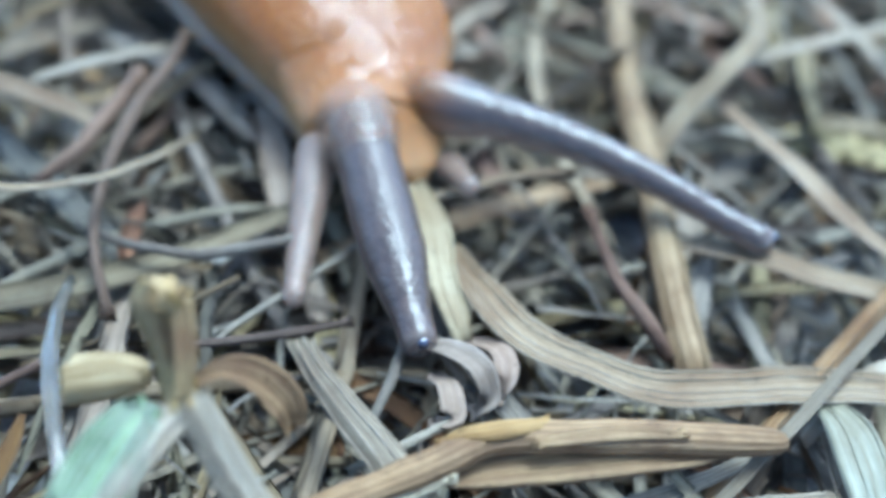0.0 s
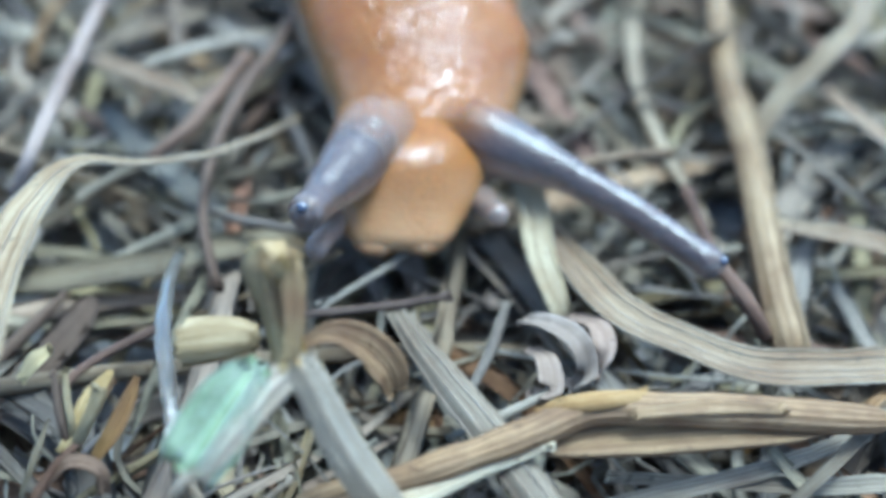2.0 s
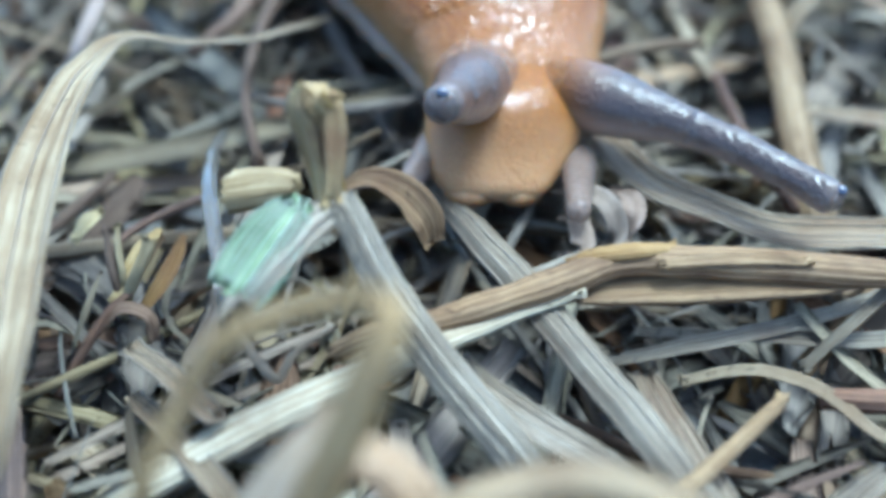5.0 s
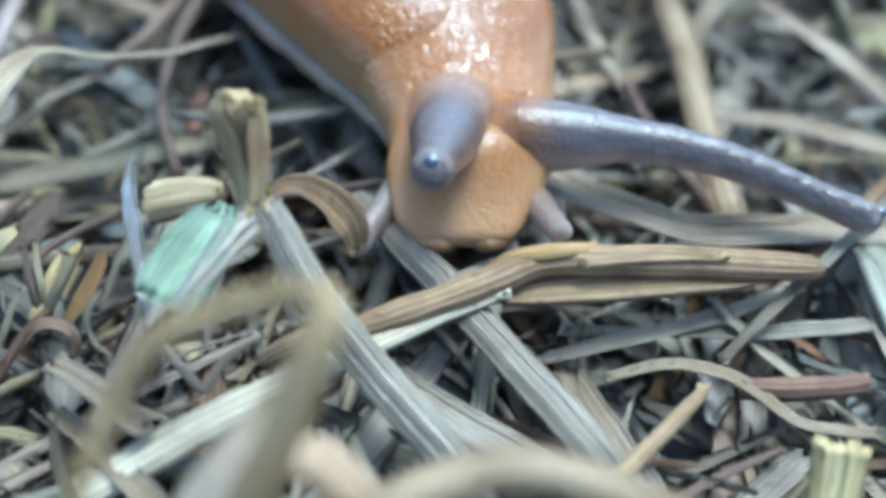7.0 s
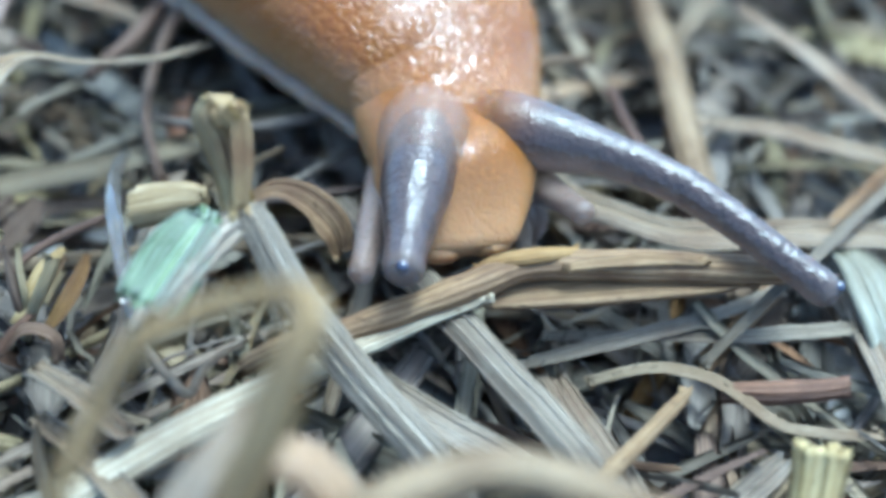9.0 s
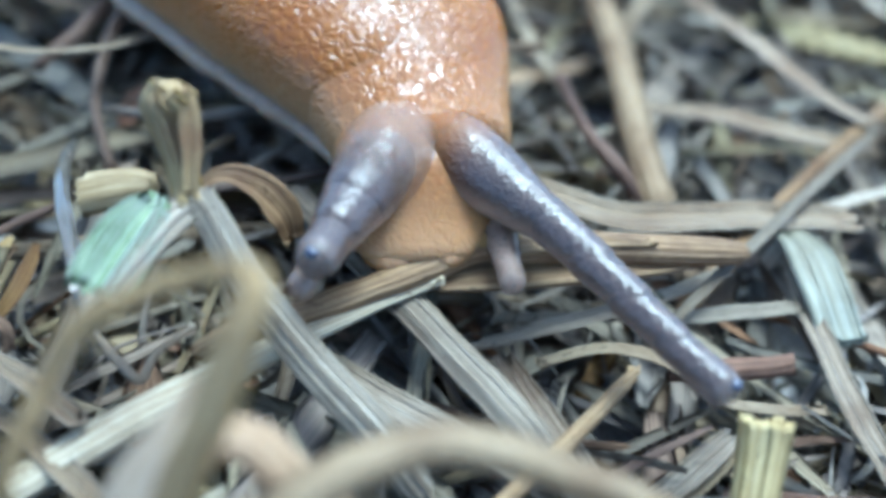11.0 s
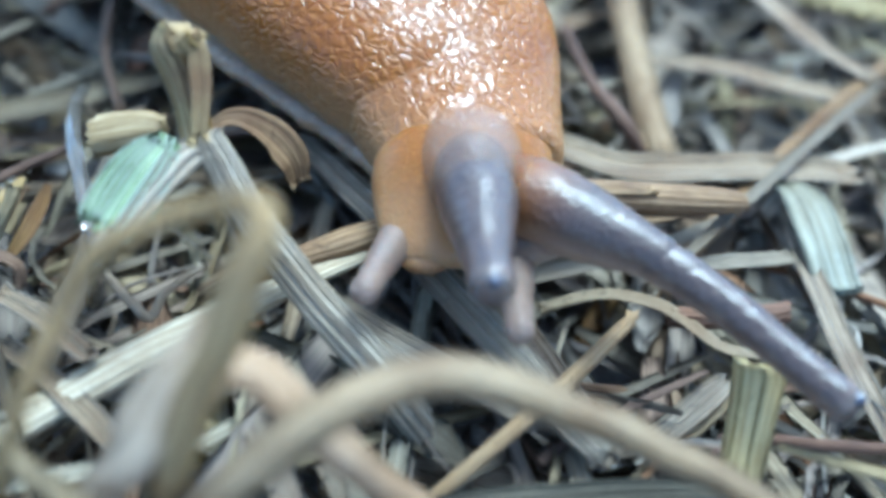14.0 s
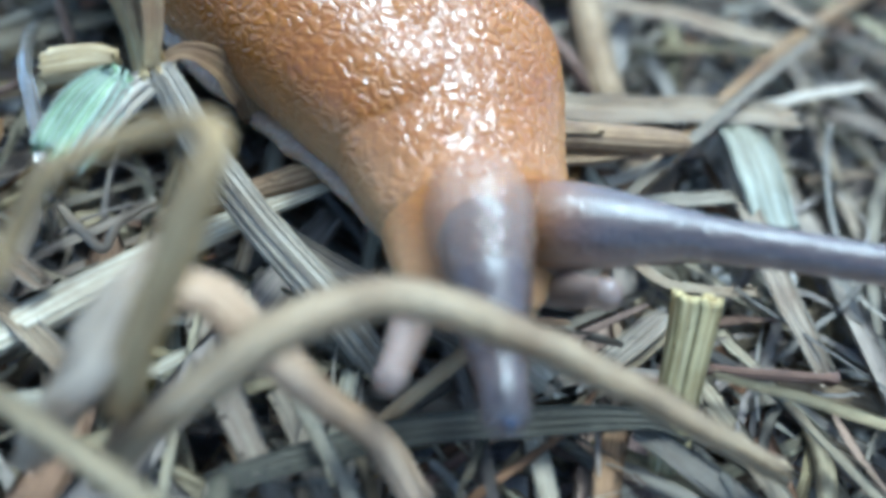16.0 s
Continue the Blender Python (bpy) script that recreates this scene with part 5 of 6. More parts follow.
    keyed(R_FEELER[5], [
        (0, 0.872, -0.379, 0.278, 100.1, -76.6, 47.2),
        (0.5, 0.910, -0.316, 0.279, 99.6, -76.3, 54.8),
        (1, 0.813, -0.150, 0.269, 103.5, -76.0, 54.0),
        (1.5, 0.409, -0.210, 0.284, 19.9, -47.8, 138.4),
        (2, 0.358, -0.197, 0.282, 15.3, -39.6, 130.7),
        (2.5, 0.317, -0.325, 0.291, 11.7, -33.9, 122.2),
        (3, 0.300, -0.365, 0.291, 9.8, -31.6, 116.9),
        (3.5, 0.276, -0.346, 0.286, 8.3, -30.5, 111.5),
        (4, 0.348, -0.351, 0.283, 8.6, -31.0, 109.5),
        (4.5, 0.339, -0.253, 0.281, 8.8, -32.5, 106.8),
        (7, 0.553, -0.414, 0.295, 85.1, -75.9, 78.8),
        (7.5, 0.523, -0.348, 0.289, 86.8, -76.0, 75.7),
        (8, 0.372, -0.409, 0.292, 76.3, -76.0, 74.3),
        (8.5, 0.358, -0.384, 0.291, 73.2, -76.0, 75.3),
        (9, 0.457, -0.398, 0.296, 80.7, -77.0, 60.4),
        (9.5, 0.427, -0.472, 0.279, 98.2, -77.9, 35.4),
        (12, 0.137, -0.591, 0.276, 35.6, -74.0, 81.2),
        (12.5, 0.189, -0.630, 0.279, 27.9, -69.3, 90.3),
        (13, 0.125, -0.512, 0.282, 8.7, -29.1, 102.0),
        (13.5, 0.186, -0.601, 0.285, 33.2, -66.0, 109.9),
        (14, 0.208, -0.559, 0.284, 18.9, -46.7, 127.2),
        (14.5, 0.260, -0.555, 0.281, 15.7, -36.5, 129.5),
        (15, 0.262, -0.476, 0.285, 10.5, -27.2, 113.5),
        (15.5, 0.259, -0.377, 0.269, 6.8, -33.7, 96.6),
        (16, 0.309, -0.330, 0.296, 14.5, -30.7, 131.0),
    ])
    keyed(R_FEELER[6], [
        (0, 0.688, -0.260, 0.287, 91.6, -76.8, 56.5),
        (0.5, 0.712, -0.220, 0.288, 90.5, -76.4, 64.8),
        (1, 0.610, -0.064, 0.281, 42.9, -70.0, 114.6),
        (1.5, 0.299, -0.179, 0.190, 19.7, -70.7, 91.5),
        (2, 0.270, -0.154, 0.174, 23.0, -74.6, 86.8),
        (2.5, 0.245, -0.270, 0.166, 21.9, -78.5, 81.7),
        (3, 0.239, -0.306, 0.160, 23.3, -80.1, 78.9),
        (3.5, 0.227, -0.282, 0.154, 25.1, -81.0, 76.4),
        (4, 0.300, -0.285, 0.152, 38.6, -80.1, 69.9),
        (4.5, 0.291, -0.179, 0.149, 41.5, -79.0, 69.9),
        (7, 0.341, -0.354, 0.290, 29.6, -60.6, 144.3),
        (7.5, 0.313, -0.283, 0.286, 18.1, -38.8, 150.3),
        (8, 0.180, -0.303, 0.279, 8.1, -26.0, 102.9),
        (8.5, 0.171, -0.271, 0.276, 6.3, -28.2, 95.3),
        (9, 0.285, -0.261, 0.288, 15.5, -37.7, 125.7),
        (9.5, 0.277, -0.312, 0.285, 26.0, -61.4, 111.9),
        (12, 0.057, -0.440, 0.237, 2.7, -54.0, 79.3),
        (12.5, 0.113, -0.497, 0.229, 5.4, -58.8, 81.3),
        (13, 0.089, -0.450, 0.159, 23.4, -81.7, 64.3),
        (13.5, 0.055, -0.510, 0.227, 3.1, -60.1, 78.0),
        (14, 0.114, -0.509, 0.193, 12.1, -74.3, 76.6),
        (14.5, 0.183, -0.519, 0.177, 22.0, -78.3, 72.5),
        (15, 0.212, -0.427, 0.159, 32.6, -80.8, 65.2),
        (15.5, 0.233, -0.298, 0.147, 40.5, -81.0, 61.0),
        (16, 0.228, -0.297, 0.164, 30.3, -78.3, 71.0),
    ])
    keyed(R_FEELER[7], [
        (0, 0.501, -0.143, 0.288, 53.9, -73.7, 94.0),
        (0.5, 0.513, -0.128, 0.288, 38.2, -67.8, 118.1),
        (1, 0.441, -0.001, 0.234, 15.6, -47.2, 118.5),
        (1.5, 0.223, 0.006, 0.125, 48.1, -81.3, 62.7),
        (2, 0.196, 0.044, 0.120, 46.6, -82.4, 60.6),
        (2.5, 0.193, -0.061, 0.125, 37.4, -83.4, 65.0),
        (3, 0.192, -0.094, 0.125, 36.6, -83.8, 64.6),
        (3.5, 0.183, -0.069, 0.122, 37.6, -84.1, 62.8),
        (4, 0.229, -0.078, 0.123, 52.5, -82.5, 54.9),
        (4.5, 0.210, 0.023, 0.117, 58.1, -82.0, 50.9),
        (7, 0.184, -0.346, 0.216, 7.6, -64.2, 84.0),
        (7.5, 0.214, -0.279, 0.177, 22.3, -75.5, 77.3),
        (8, 0.146, -0.246, 0.151, 27.5, -80.8, 65.6),
        (8.5, 0.148, -0.204, 0.147, 29.0, -80.9, 64.5),
        (9, 0.202, -0.213, 0.175, 22.6, -75.1, 77.0),
        (9.5, 0.162, -0.220, 0.215, 8.0, -62.1, 83.9),
        (12, 0.074, -0.310, 0.142, 22.8, -83.6, 62.4),
        (12.5, 0.118, -0.353, 0.142, 33.3, -83.3, 56.5),
        (13, 0.097, -0.232, 0.130, 34.8, -84.4, 52.4),
        (13.5, 0.077, -0.364, 0.142, 26.9, -83.7, 59.1),
        (14, 0.117, -0.305, 0.137, 34.1, -83.7, 55.5),
        (14.5, 0.164, -0.305, 0.135, 41.6, -83.3, 52.8),
        (15, 0.181, -0.212, 0.129, 46.2, -83.3, 51.1),
        (15.5, 0.188, -0.084, 0.121, 53.5, -83.0, 47.1),
        (16, 0.184, -0.085, 0.126, 47.6, -82.3, 52.6),
    ])
    keyed(L_FEELER[0], [
        (0, -0.034, -1.491, 0.100, 157.1, -79.9, -63.3),
        (0.5, -0.167, -1.616, 0.100, 169.4, -81.0, -82.7),
        (1, -0.153, -1.460, 0.100, 172.0, -79.8, -84.6),
        (1.5, -0.330, -1.100, 0.285, 176.2, -88.9, -92.3),
        (2, -0.527, -0.867, 0.424, -20.9, -79.5, 89.9),
        (2.5, -0.691, -0.786, 0.364, -56.3, -80.7, 109.0),
        (3, -0.786, -0.686, 0.322, -79.1, -80.6, 124.4),
        (3.5, -0.721, -0.755, 0.407, -40.2, -78.8, 95.0),
        (4, -0.602, -0.791, 0.549, -15.9, -69.5, 74.9),
        (4.5, -0.469, -0.742, 0.647, -6.0, -62.5, 74.3),
        (7, -0.370, -0.855, 0.554, -4.6, -70.5, 75.7),
        (7.5, -0.426, -0.776, 0.597, -4.5, -66.9, 73.7),
        (8, -0.528, -0.793, 0.546, -6.3, -70.9, 73.3),
        (8.5, -0.492, -0.857, 0.431, -7.4, -80.0, 77.5),
        (9, -0.469, -0.933, 0.250, -162.9, -86.0, -126.3),
        (9.5, -0.490, -0.953, 0.189, -169.0, -81.2, -121.7),
        (12, -0.676, -0.713, 0.543, -16.4, -69.5, 67.0),
        (12.5, -0.485, -0.719, 0.681, -6.4, -58.9, 66.7),
        (13, -0.341, -0.797, 0.728, -0.9, -55.3, 72.9),
        (13.5, -0.297, -0.895, 0.549, -0.3, -70.7, 74.4),
        (14, -0.247, -0.915, 0.384, 4.4, -83.4, 72.8),
        (14.5, -0.098, -0.917, 0.239, 162.2, -84.9, -79.7),
        (15, -0.122, -0.960, 0.208, 175.0, -82.5, -95.3),
        (15.5, -0.153, -0.910, 0.234, 173.0, -84.5, -93.3),
        (16, -0.175, -0.945, 0.145, 174.5, -77.1, -93.3),
    ])
    keyed(L_FEELER[1], [
        (0, -0.046, -1.294, 0.132, 157.1, -79.9, -63.3),
        (0.5, -0.155, -1.419, 0.131, 169.4, -81.0, -82.7),
        (1, -0.144, -1.264, 0.135, 172.0, -79.8, -84.6),
        (1.5, -0.309, -0.901, 0.289, 176.6, -88.8, -92.7),
        (2, -0.456, -0.683, 0.390, -21.2, -79.7, 90.2),
        (2.5, -0.569, -0.629, 0.346, -57.7, -80.8, 110.4),
        (3, -0.645, -0.544, 0.316, -80.4, -80.6, 125.8),
        (3.5, -0.605, -0.594, 0.378, -40.8, -78.9, 95.6),
        (4, -0.503, -0.631, 0.481, -16.0, -69.6, 75.0),
        (4.5, -0.401, -0.578, 0.555, -6.1, -62.5, 74.3),
        (7, -0.308, -0.677, 0.487, -4.6, -70.6, 75.7),
        (7.5, -0.360, -0.604, 0.519, -4.5, -67.0, 73.7),
        (8, -0.453, -0.620, 0.481, -6.4, -71.0, 73.4),
        (8.5, -0.424, -0.672, 0.397, -7.5, -80.1, 77.5),
        (9, -0.404, -0.744, 0.263, -163.3, -85.9, -125.9),
        (9.5, -0.421, -0.768, 0.219, -169.2, -81.0, -121.5),
        (12, -0.554, -0.569, 0.476, -16.5, -69.6, 67.2),
        (12.5, -0.398, -0.572, 0.578, -6.4, -59.0, 66.8),
        (13, -0.290, -0.640, 0.614, -0.9, -55.3, 72.9),
        (13.5, -0.246, -0.714, 0.483, -0.3, -70.8, 74.4),
        (14, -0.203, -0.721, 0.361, 4.5, -83.5, 72.7),
        (14.5, -0.072, -0.720, 0.256, 162.8, -84.7, -80.4),
        (15, -0.087, -0.765, 0.234, 175.2, -82.2, -95.4),
        (15.5, -0.117, -0.714, 0.252, 173.4, -84.2, -93.6),
        (16, -0.145, -0.753, 0.189, 174.7, -76.8, -93.4),
    ])
    keyed(L_FEELER[2], [
        (0, -0.058, -1.097, 0.164, 157.1, -79.9, -63.3),
        (0.5, -0.144, -1.222, 0.162, 169.4, -81.0, -82.7),
        (1, -0.135, -1.067, 0.170, 172.1, -79.8, -84.6),
        (1.5, -0.288, -0.702, 0.294, 178.9, -86.2, -95.0),
        (2, -0.384, -0.499, 0.356, -27.4, -81.8, 96.4),
        (2.5, -0.447, -0.471, 0.329, -71.9, -81.8, 124.4),
        (3, -0.504, -0.402, 0.311, -95.4, -80.6, 140.6),
        (3.5, -0.490, -0.434, 0.349, -50.5, -80.5, 105.2),
        (4, -0.403, -0.471, 0.414, -18.0, -71.7, 76.8),
        (4.5, -0.333, -0.414, 0.463, -6.5, -64.5, 74.7),
        (7, -0.246, -0.499, 0.421, -5.2, -72.7, 76.3),
        (7.5, -0.293, -0.432, 0.441, -4.9, -69.0, 74.2),
        (8, -0.378, -0.446, 0.417, -7.2, -73.1, 74.2),
        (8.5, -0.357, -0.487, 0.362, -9.8, -82.4, 79.9),
        (9, -0.339, -0.556, 0.277, -169.5, -83.3, -119.7),
        (9.5, -0.352, -0.583, 0.250, -171.5, -78.5, -119.3),
        (12, -0.432, -0.426, 0.409, -18.5, -71.6, 69.0),
        (12.5, -0.310, -0.424, 0.476, -6.9, -60.8, 67.1),
        (13, -0.239, -0.484, 0.501, -1.0, -57.1, 72.9),
        (13.5, -0.194, -0.532, 0.417, -0.3, -73.0, 74.4),
        (14, -0.159, -0.528, 0.339, 7.3, -86.0, 70.0),
        (14.5, -0.046, -0.522, 0.274, 168.2, -82.3, -85.8),
        (15, -0.051, -0.570, 0.261, 176.3, -79.8, -96.5),
        (15.5, -0.082, -0.518, 0.272, 175.3, -81.8, -95.5),
        (16, -0.114, -0.560, 0.235, 175.4, -74.4, -94.1),
    ])
    keyed(L_FEELER[3], [
        (0, -0.070, -0.900, 0.197, 159.1, -78.9, -65.3),
        (0.5, -0.132, -1.024, 0.192, 170.1, -80.3, -83.4),
        (1, -0.126, -0.870, 0.205, 173.1, -78.2, -85.6),
        (1.5, -0.266, -0.504, 0.307, 1.2, -71.0, 84.0),
        (2, -0.312, -0.314, 0.331, -6.4, -57.1, 75.8),
        (2.5, -0.325, -0.313, 0.320, -12.1, -49.2, 61.6),
        (3, -0.364, -0.260, 0.314, -16.9, -56.3, 59.5),
        (3.5, -0.374, -0.272, 0.328, -12.2, -54.6, 66.3),
        (4, -0.301, -0.310, 0.354, -9.4, -53.1, 67.1),
        (4.5, -0.263, -0.247, 0.378, -4.6, -53.3, 72.8),
        (7, -0.183, -0.318, 0.362, -3.5, -62.9, 74.2),
        (7.5, -0.226, -0.258, 0.370, -3.5, -59.0, 72.4),
        (8, -0.302, -0.270, 0.359, -4.3, -61.7, 71.3),
        (8.5, -0.289, -0.300, 0.336, -3.8, -70.6, 73.8),
        (9, -0.274, -0.368, 0.300, -4.9, -74.6, 75.1),
        (9.5, -0.283, -0.399, 0.290, -7.1, -74.8, 75.3),
        (12, -0.308, -0.280, 0.349, -9.0, -46.8, 56.2),
        (12.5, -0.221, -0.274, 0.379, -5.2, -46.4, 63.8),
        (13, -0.186, -0.325, 0.392, -1.0, -45.9, 72.1),
        (13.5, -0.141, -0.348, 0.359, -0.7, -60.1, 73.7),
        (14, -0.115, -0.333, 0.325, -0.0, -63.8, 75.1),
        (14.5, -0.019, -0.326, 0.300, 1.0, -65.2, 77.1),
        (15, -0.016, -0.377, 0.296, -1.8, -59.5, 75.1),
        (15.5, -0.046, -0.323, 0.301, -1.2, -54.1, 75.3),
        (16, -0.085, -0.370, 0.288, -0.1, -54.7, 76.4),
    ])
    keyed(L_FEELER[4], [
        (0, -0.081, -0.704, 0.233, 160.2, -78.3, -66.4),
        (0.5, -0.120, -0.828, 0.226, 171.0, -79.3, -84.3),
        (1, -0.117, -0.675, 0.246, 172.9, -78.5, -85.4),
        (1.5, -0.254, -0.350, 0.254, -2.0, -43.2, 79.1),
        (2, -0.260, -0.183, 0.240, -4.4, -49.1, 76.0),
        (2.5, -0.243, -0.229, 0.222, -5.2, -59.1, 79.6),
        (3, -0.261, -0.176, 0.231, -6.0, -54.2, 76.8),
        (3.5, -0.289, -0.167, 0.235, -6.7, -51.9, 74.4),
        (4, -0.218, -0.189, 0.247, -2.2, -45.0, 78.0),
        (4.5, -0.203, -0.104, 0.262, -1.5, -36.4, 76.2),
        (7, -0.124, -0.155, 0.273, 1.5, -31.9, 81.8),
        (7.5, -0.164, -0.102, 0.270, 0.4, -33.3, 77.9),
        (8, -0.234, -0.114, 0.268, -1.3, -34.3, 72.2),
        (8.5, -0.226, -0.130, 0.272, -0.7, -32.4, 73.2),
        (9, -0.218, -0.216, 0.256, 0.1, -41.6, 75.9),
        (9.5, -0.227, -0.261, 0.249, 0.1, -45.9, 76.2),
        (12, -0.216, -0.192, 0.232, 0.1, -53.3, 75.2),
        (12.5, -0.145, -0.159, 0.249, 2.3, -42.9, 79.7),
        (13, -0.140, -0.194, 0.258, 2.4, -38.6, 80.3),
        (13.5, -0.093, -0.190, 0.264, 3.5, -36.0, 83.8),
        (14, -0.075, -0.183, 0.249, 4.9, -44.3, 85.9),
        (14.5, 0.009, -0.191, 0.237, 8.8, -51.3, 92.1),
        (15, 0.019, -0.263, 0.226, 10.0, -57.6, 90.7),
        (15.5, -0.015, -0.214, 0.219, 9.9, -60.0, 88.7),
        (16, -0.060, -0.270, 0.215, 8.3, -62.4, 84.7),
    ])
    keyed(L_FEELER[5], [
        (0, -0.093, -0.508, 0.271, 154.7, -80.9, -61.0),
        (0.5, -0.108, -0.631, 0.262, 169.7, -80.7, -83.0),
        (1, -0.108, -0.479, 0.286, 11.1, -83.7, 75.8),
        (1.5, -0.229, -0.249, 0.144, -15.5, -82.7, 91.1),
        (2, -0.218, -0.068, 0.135, -24.6, -81.7, 94.8),
        (2.5, -0.201, -0.086, 0.133, -23.2, -82.4, 96.9),
        (3, -0.213, -0.048, 0.133, -28.3, -81.7, 98.2),
        (3.5, -0.236, -0.048, 0.134, -32.5, -81.2, 98.7),
        (4, -0.190, -0.083, 0.137, -13.3, -82.0, 88.5),
        (4.5, -0.176, -0.014, 0.135, -9.0, -81.3, 83.6),
        (7, -0.117, -0.072, 0.140, 14.5, -80.8, 72.4),
        (7.5, -0.147, -0.017, 0.136, 5.8, -81.0, 74.5),
        (8, -0.203, -0.031, 0.138, -8.3, -81.2, 78.8),
        (8.5, -0.200, -0.050, 0.139, -5.3, -81.1, 77.3),
        (9, -0.193, -0.116, 0.139, 0.3, -82.2, 75.4),
        (9.5, -0.200, -0.151, 0.140, 0.1, -82.6, 75.9),
        (12, -0.183, -0.064, 0.133, 0.9, -82.7, 74.7),
        (12.5, -0.132, -0.053, 0.135, 16.0, -81.7, 68.0),
        (13, -0.131, -0.099, 0.139, 17.8, -81.5, 67.1),
        (13.5, -0.093, -0.099, 0.139, 25.5, -80.8, 65.4),
        (14, -0.081, -0.072, 0.136, 28.6, -81.0, 64.3),
        (14.5, -0.021, -0.064, 0.134, 40.6, -80.2, 62.7),
        (15, -0.013, -0.120, 0.135, 41.2, -80.8, 61.5),
        (15.5, -0.042, -0.062, 0.131, 38.2, -81.2, 61.7),
        (16, -0.072, -0.110, 0.133, 32.4, -82.0, 61.7),
    ])
    keyed(R_ROOT, [
        (0, 0.373, -0.063, 0.280, 83.3, -76.7, 64.6),
        (0.5, 0.395, -0.073, 0.280, 83.1, -76.3, 71.9),
        (1, 0.487, -0.012, 0.280, 96.0, -76.3, 61.3),
        (1.5, 0.329, -0.169, 0.280, 95.4, -76.7, 57.7),
        (2, 0.297, -0.156, 0.280, 100.0, -77.3, 46.5),
        (2.5, 0.271, -0.283, 0.280, 63.4, -77.7, 74.1),
        (3, 0.267, -0.334, 0.280, 52.3, -76.5, 83.5),
        (3.5, 0.263, -0.334, 0.280, 46.6, -74.6, 92.2),
        (4, 0.341, -0.344, 0.280, 50.5, -75.0, 87.8),
        (4.5, 0.336, -0.250, 0.280, 58.0, -76.6, 76.2),
        (7, 0.236, -0.323, 0.280, 78.1, -75.7, 85.4),
        (7.5, 0.249, -0.262, 0.280, 83.0, -75.9, 79.3),
        (8, 0.184, -0.305, 0.280, 81.0, -76.3, 69.7),
        (8.5, 0.187, -0.281, 0.280, 81.2, -76.4, 67.3),
        (9, 0.229, -0.215, 0.280, 76.1, -76.9, 64.7),
        (9.5, 0.198, -0.229, 0.280, 89.7, -78.1, 43.6),
        (12, 0.081, -0.455, 0.280, 114.5, -80.4, -2.0),
        (12.5, 0.134, -0.504, 0.280, 107.7, -80.6, 5.9),
        (13, 0.111, -0.490, 0.280, 102.6, -79.0, 20.9),
        (13.5, 0.098, -0.507, 0.280, 91.4, -77.9, 42.0),
        (14, 0.145, -0.490, 0.280, 97.1, -78.0, 35.7),
        (14.5, 0.209, -0.506, 0.280, 107.7, -77.1, 28.8),
        (15, 0.243, -0.460, 0.280, 72.0, -77.0, 67.1),
        (15.5, 0.276, -0.390, 0.280, 45.4, -72.9, 91.8),
        (16, 0.261, -0.304, 0.280, 51.0, -72.6, 99.7),
    ])
    keyed(L_ROOT, [
        (0, -0.108, -0.269, 0.300, 153.2, -81.4, -59.5),
        (0.5, -0.090, -0.334, 0.300, 167.1, -82.6, -80.5),
        (1, -0.101, -0.337, 0.300, 170.8, -81.2, -83.4),
        (1.5, -0.251, -0.363, 0.300, 174.4, -89.2, -90.6),
        (2, -0.266, -0.197, 0.300, -20.3, -79.3, 89.3),
        (2.5, -0.259, -0.228, 0.300, -55.0, -80.6, 107.7),
        (3, -0.282, -0.177, 0.300, -77.4, -80.5, 122.8),
        (3.5, -0.303, -0.175, 0.300, -39.3, -78.6, 94.1),
        (4, -0.234, -0.202, 0.300, -15.7, -69.2, 74.7),
        (4.5, -0.212, -0.123, 0.300, -6.0, -62.1, 74.2),
        (7, -0.133, -0.175, 0.300, -4.5, -70.2, 75.6),
        (7.5, -0.174, -0.122, 0.300, -4.4, -66.6, 73.7),
        (8, -0.243, -0.135, 0.300, -6.2, -70.6, 73.2),
        (8.5, -0.235, -0.152, 0.300, -7.1, -79.6, 77.2),
        (9, -0.227, -0.233, 0.300, -161.2, -86.3, -128.0),
        (9.5, -0.235, -0.272, 0.300, -168.6, -81.5, -122.1),
        (12, -0.236, -0.195, 0.300, -16.2, -69.2, 66.8),
        (12.5, -0.160, -0.172, 0.300, -6.3, -58.6, 66.7),
        (13, -0.148, -0.209, 0.300, -0.9, -55.0, 72.9),
        (13.5, -0.102, -0.210, 0.300, -0.3, -70.4, 74.4),
        (14, -0.086, -0.201, 0.300, 4.2, -83.1, 73.0),
        (14.5, -0.003, -0.205, 0.300, 161.1, -85.2, -78.7),
        (15, 0.004, -0.268, 0.300, 174.9, -82.8, -95.1),
        (15.5, -0.028, -0.221, 0.300, 172.7, -84.8, -93.0),
        (16, -0.069, -0.271, 0.300, 174.5, -77.3, -93.2),
    ])
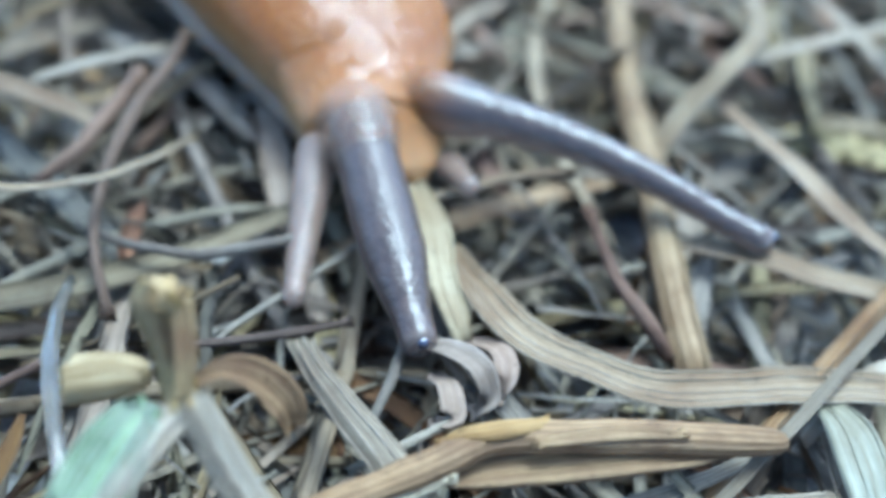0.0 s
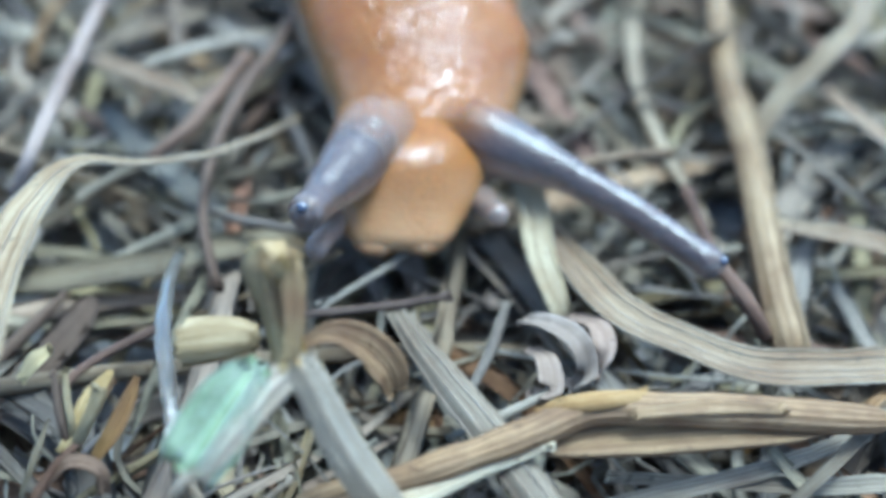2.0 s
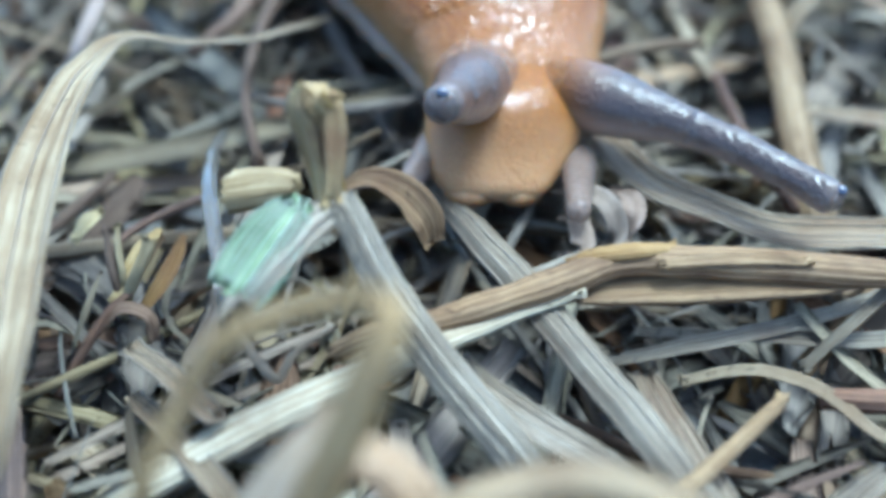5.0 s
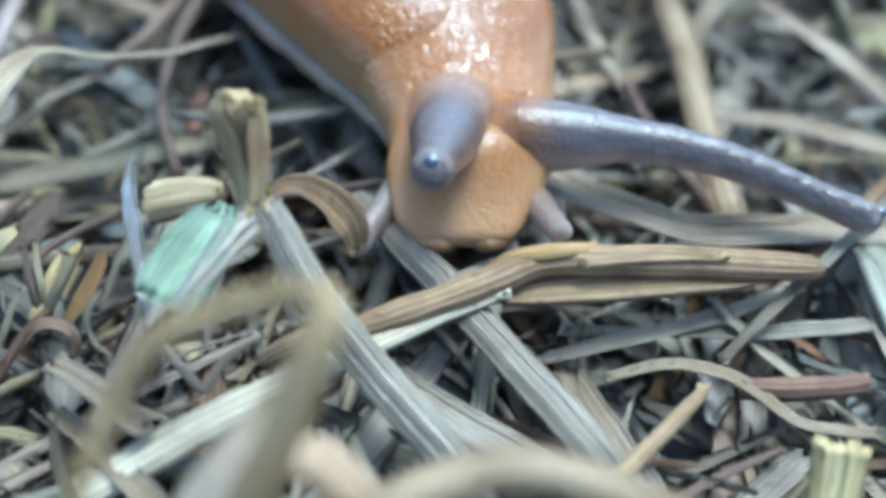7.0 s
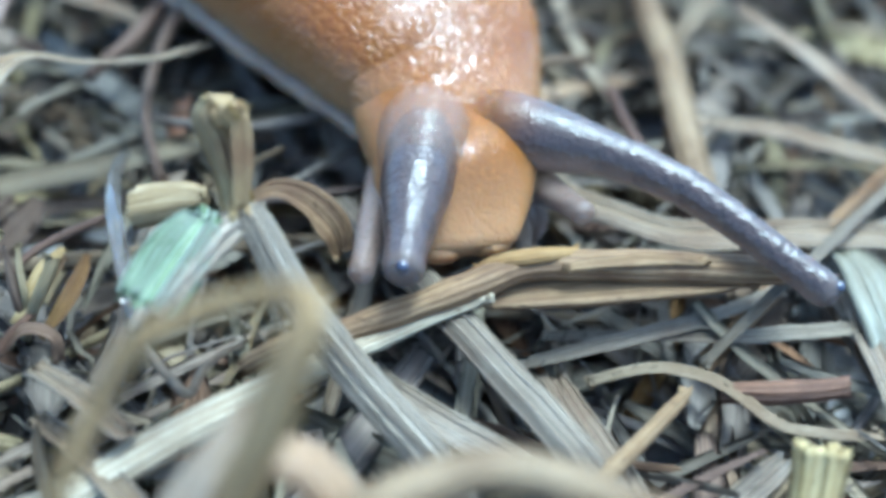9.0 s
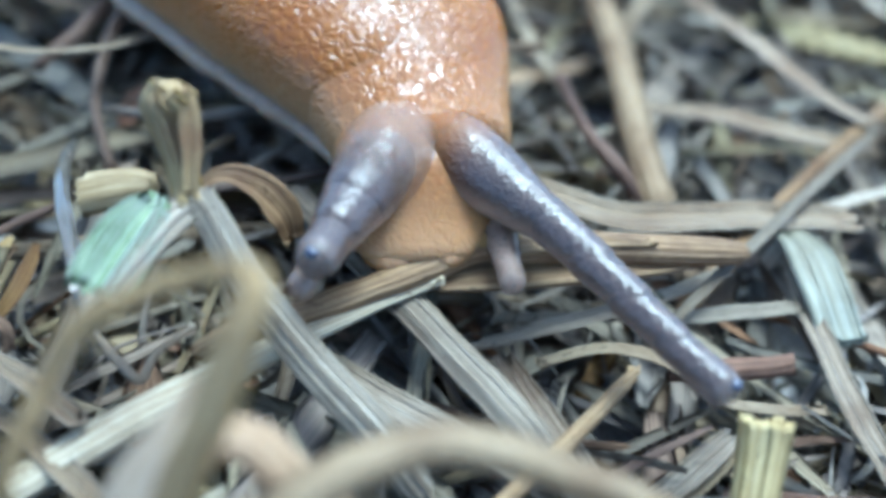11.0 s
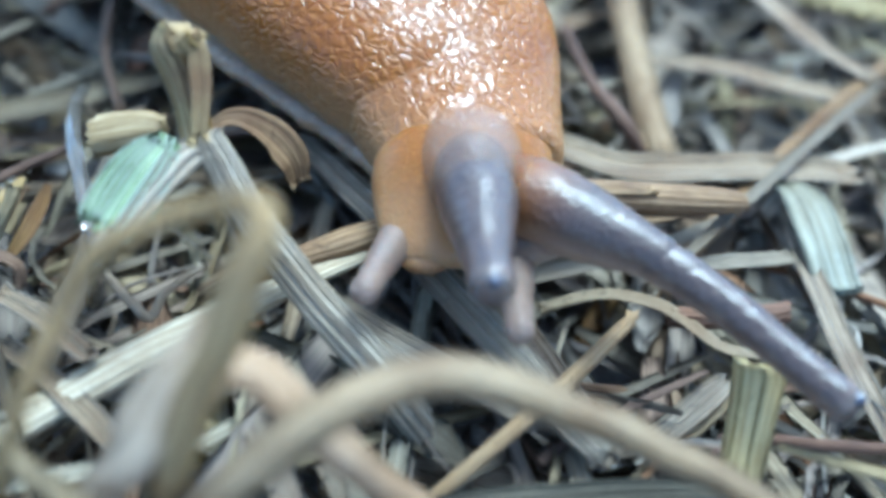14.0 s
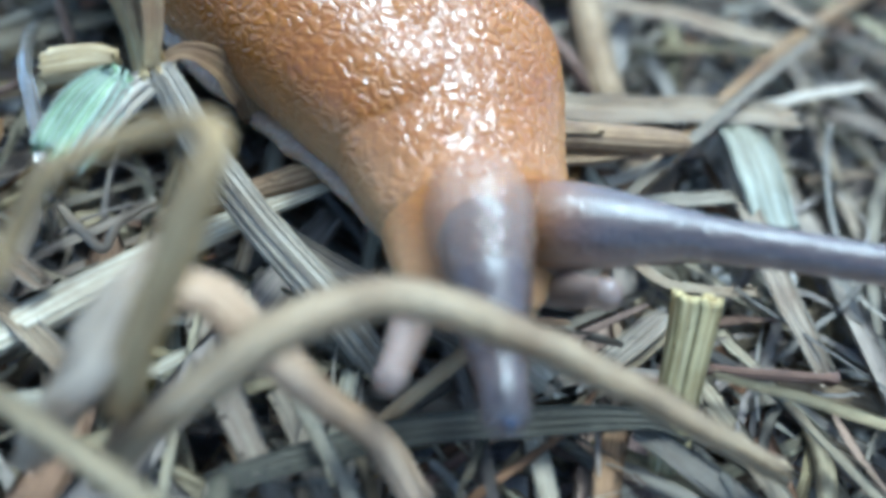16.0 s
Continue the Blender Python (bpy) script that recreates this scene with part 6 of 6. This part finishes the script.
    keyed(L_LOW, [
        (0, -0.512, -1.106, 0.030, -175.7, -85.7, -107.4),
        (0.5, -0.417, -1.274, 0.030, 172.8, -86.6, -91.0),
        (1, -0.329, -1.220, 0.030, 160.2, -86.1, -73.0),
        (1.5, -0.465, -1.144, 0.030, 176.3, -82.7, -90.9),
        (2, -0.504, -0.803, 0.162, -8.7, -76.2, 84.6),
        (2.5, -0.801, -0.759, 0.077, -94.5, -83.0, 151.1),
        (3, -0.835, -0.679, 0.053, -116.9, -80.1, 165.2),
        (3.5, -0.760, -0.708, 0.153, -24.4, -76.5, 86.8),
        (4, -0.443, -0.688, 0.142, -2.3, -80.2, 83.4),
        (4.5, -0.511, -0.589, 0.130, -14.9, -81.8, 86.5),
        (7, -0.608, -0.625, 0.030, -136.7, -80.5, -172.3),
        (7.5, -0.656, -0.525, 0.069, -102.6, -81.8, 145.2),
        (8, -0.716, -0.533, 0.213, -14.6, -66.5, 65.2),
        (8.5, -0.683, -0.531, 0.104, -57.9, -82.6, 107.0),
        (9, -0.596, -0.777, 0.107, -19.6, -85.4, 88.9),
        (9.5, -0.567, -0.813, 0.136, -10.5, -80.7, 79.5),
        (12, -0.744, -0.561, 0.145, -23.8, -78.1, 78.9),
        (12.5, -0.691, -0.432, 0.064, -105.5, -80.1, 138.4),
        (13, -0.605, -0.483, 0.141, -27.4, -78.8, 80.2),
        (13.5, -0.571, -0.584, 0.157, -21.2, -76.4, 75.2),
        (14, -0.591, -0.602, 0.108, -46.2, -83.3, 101.3),
        (14.5, -0.543, -0.568, 0.030, -137.5, -78.8, -177.7),
        (15, -0.544, -0.600, 0.131, -36.2, -79.4, 87.1),
        (15.5, -0.523, -0.685, 0.180, -10.7, -72.6, 74.5),
        (16, -0.504, -0.760, 0.163, -14.2, -75.3, 75.8),
    ])
    keyed(R_LOW, [
        (0, 0.358, -0.671, 0.233, 5.9, -64.9, 82.9),
        (0.5, 0.328, -0.622, 0.235, 6.1, -64.6, 85.2),
        (1, 0.381, -0.597, 0.258, 5.8, -60.5, 88.4),
        (1.5, 0.287, -0.663, 0.238, 4.5, -64.0, 87.4),
        (2, 0.293, -0.654, 0.241, 6.9, -63.0, 90.8),
        (2.5, 0.264, -0.820, 0.173, 13.0, -74.6, 87.2),
        (3, 0.258, -0.852, 0.113, 22.4, -84.3, 72.6),
        (3.5, 0.215, -0.805, 0.152, 8.4, -78.3, 84.4),
        (4, 0.200, -0.855, 0.097, 13.1, -87.2, 72.1),
        (4.5, 0.132, -0.869, 0.154, -3.8, -78.3, 80.8),
        (7, 0.177, -0.832, 0.169, 13.7, -74.9, 78.6),
        (7.5, 0.247, -0.735, 0.155, 28.4, -75.7, 77.3),
        (8, 0.177, -0.823, 0.144, 26.8, -78.2, 71.0),
        (8.5, 0.235, -0.730, 0.130, 30.3, -80.5, 64.8),
        (9, 0.338, -0.669, 0.186, 16.5, -71.3, 81.4),
        (9.5, 0.330, -0.756, 0.186, 12.7, -71.8, 79.8),
        (12, -0.031, -0.903, 0.030, 179.0, -82.8, -103.5),
        (12.5, -0.088, -1.046, 0.030, -171.7, -83.5, -117.4),
        (13, -0.178, -0.966, 0.030, -164.7, -82.0, -129.5),
        (13.5, -0.166, -0.931, 0.065, -140.2, -86.8, -153.4),
        (14, -0.112, -0.912, 0.123, -3.1, -82.8, 76.7),
        (14.5, -0.005, -0.847, 0.230, -2.4, -64.8, 74.4),
        (15, 0.065, -0.756, 0.275, -1.0, -56.6, 75.8),
        (15.5, 0.124, -0.682, 0.275, 2.0, -55.7, 80.0),
        (16, 0.249, -0.663, 0.311, 4.7, -46.9, 86.2),
    ])


motions()
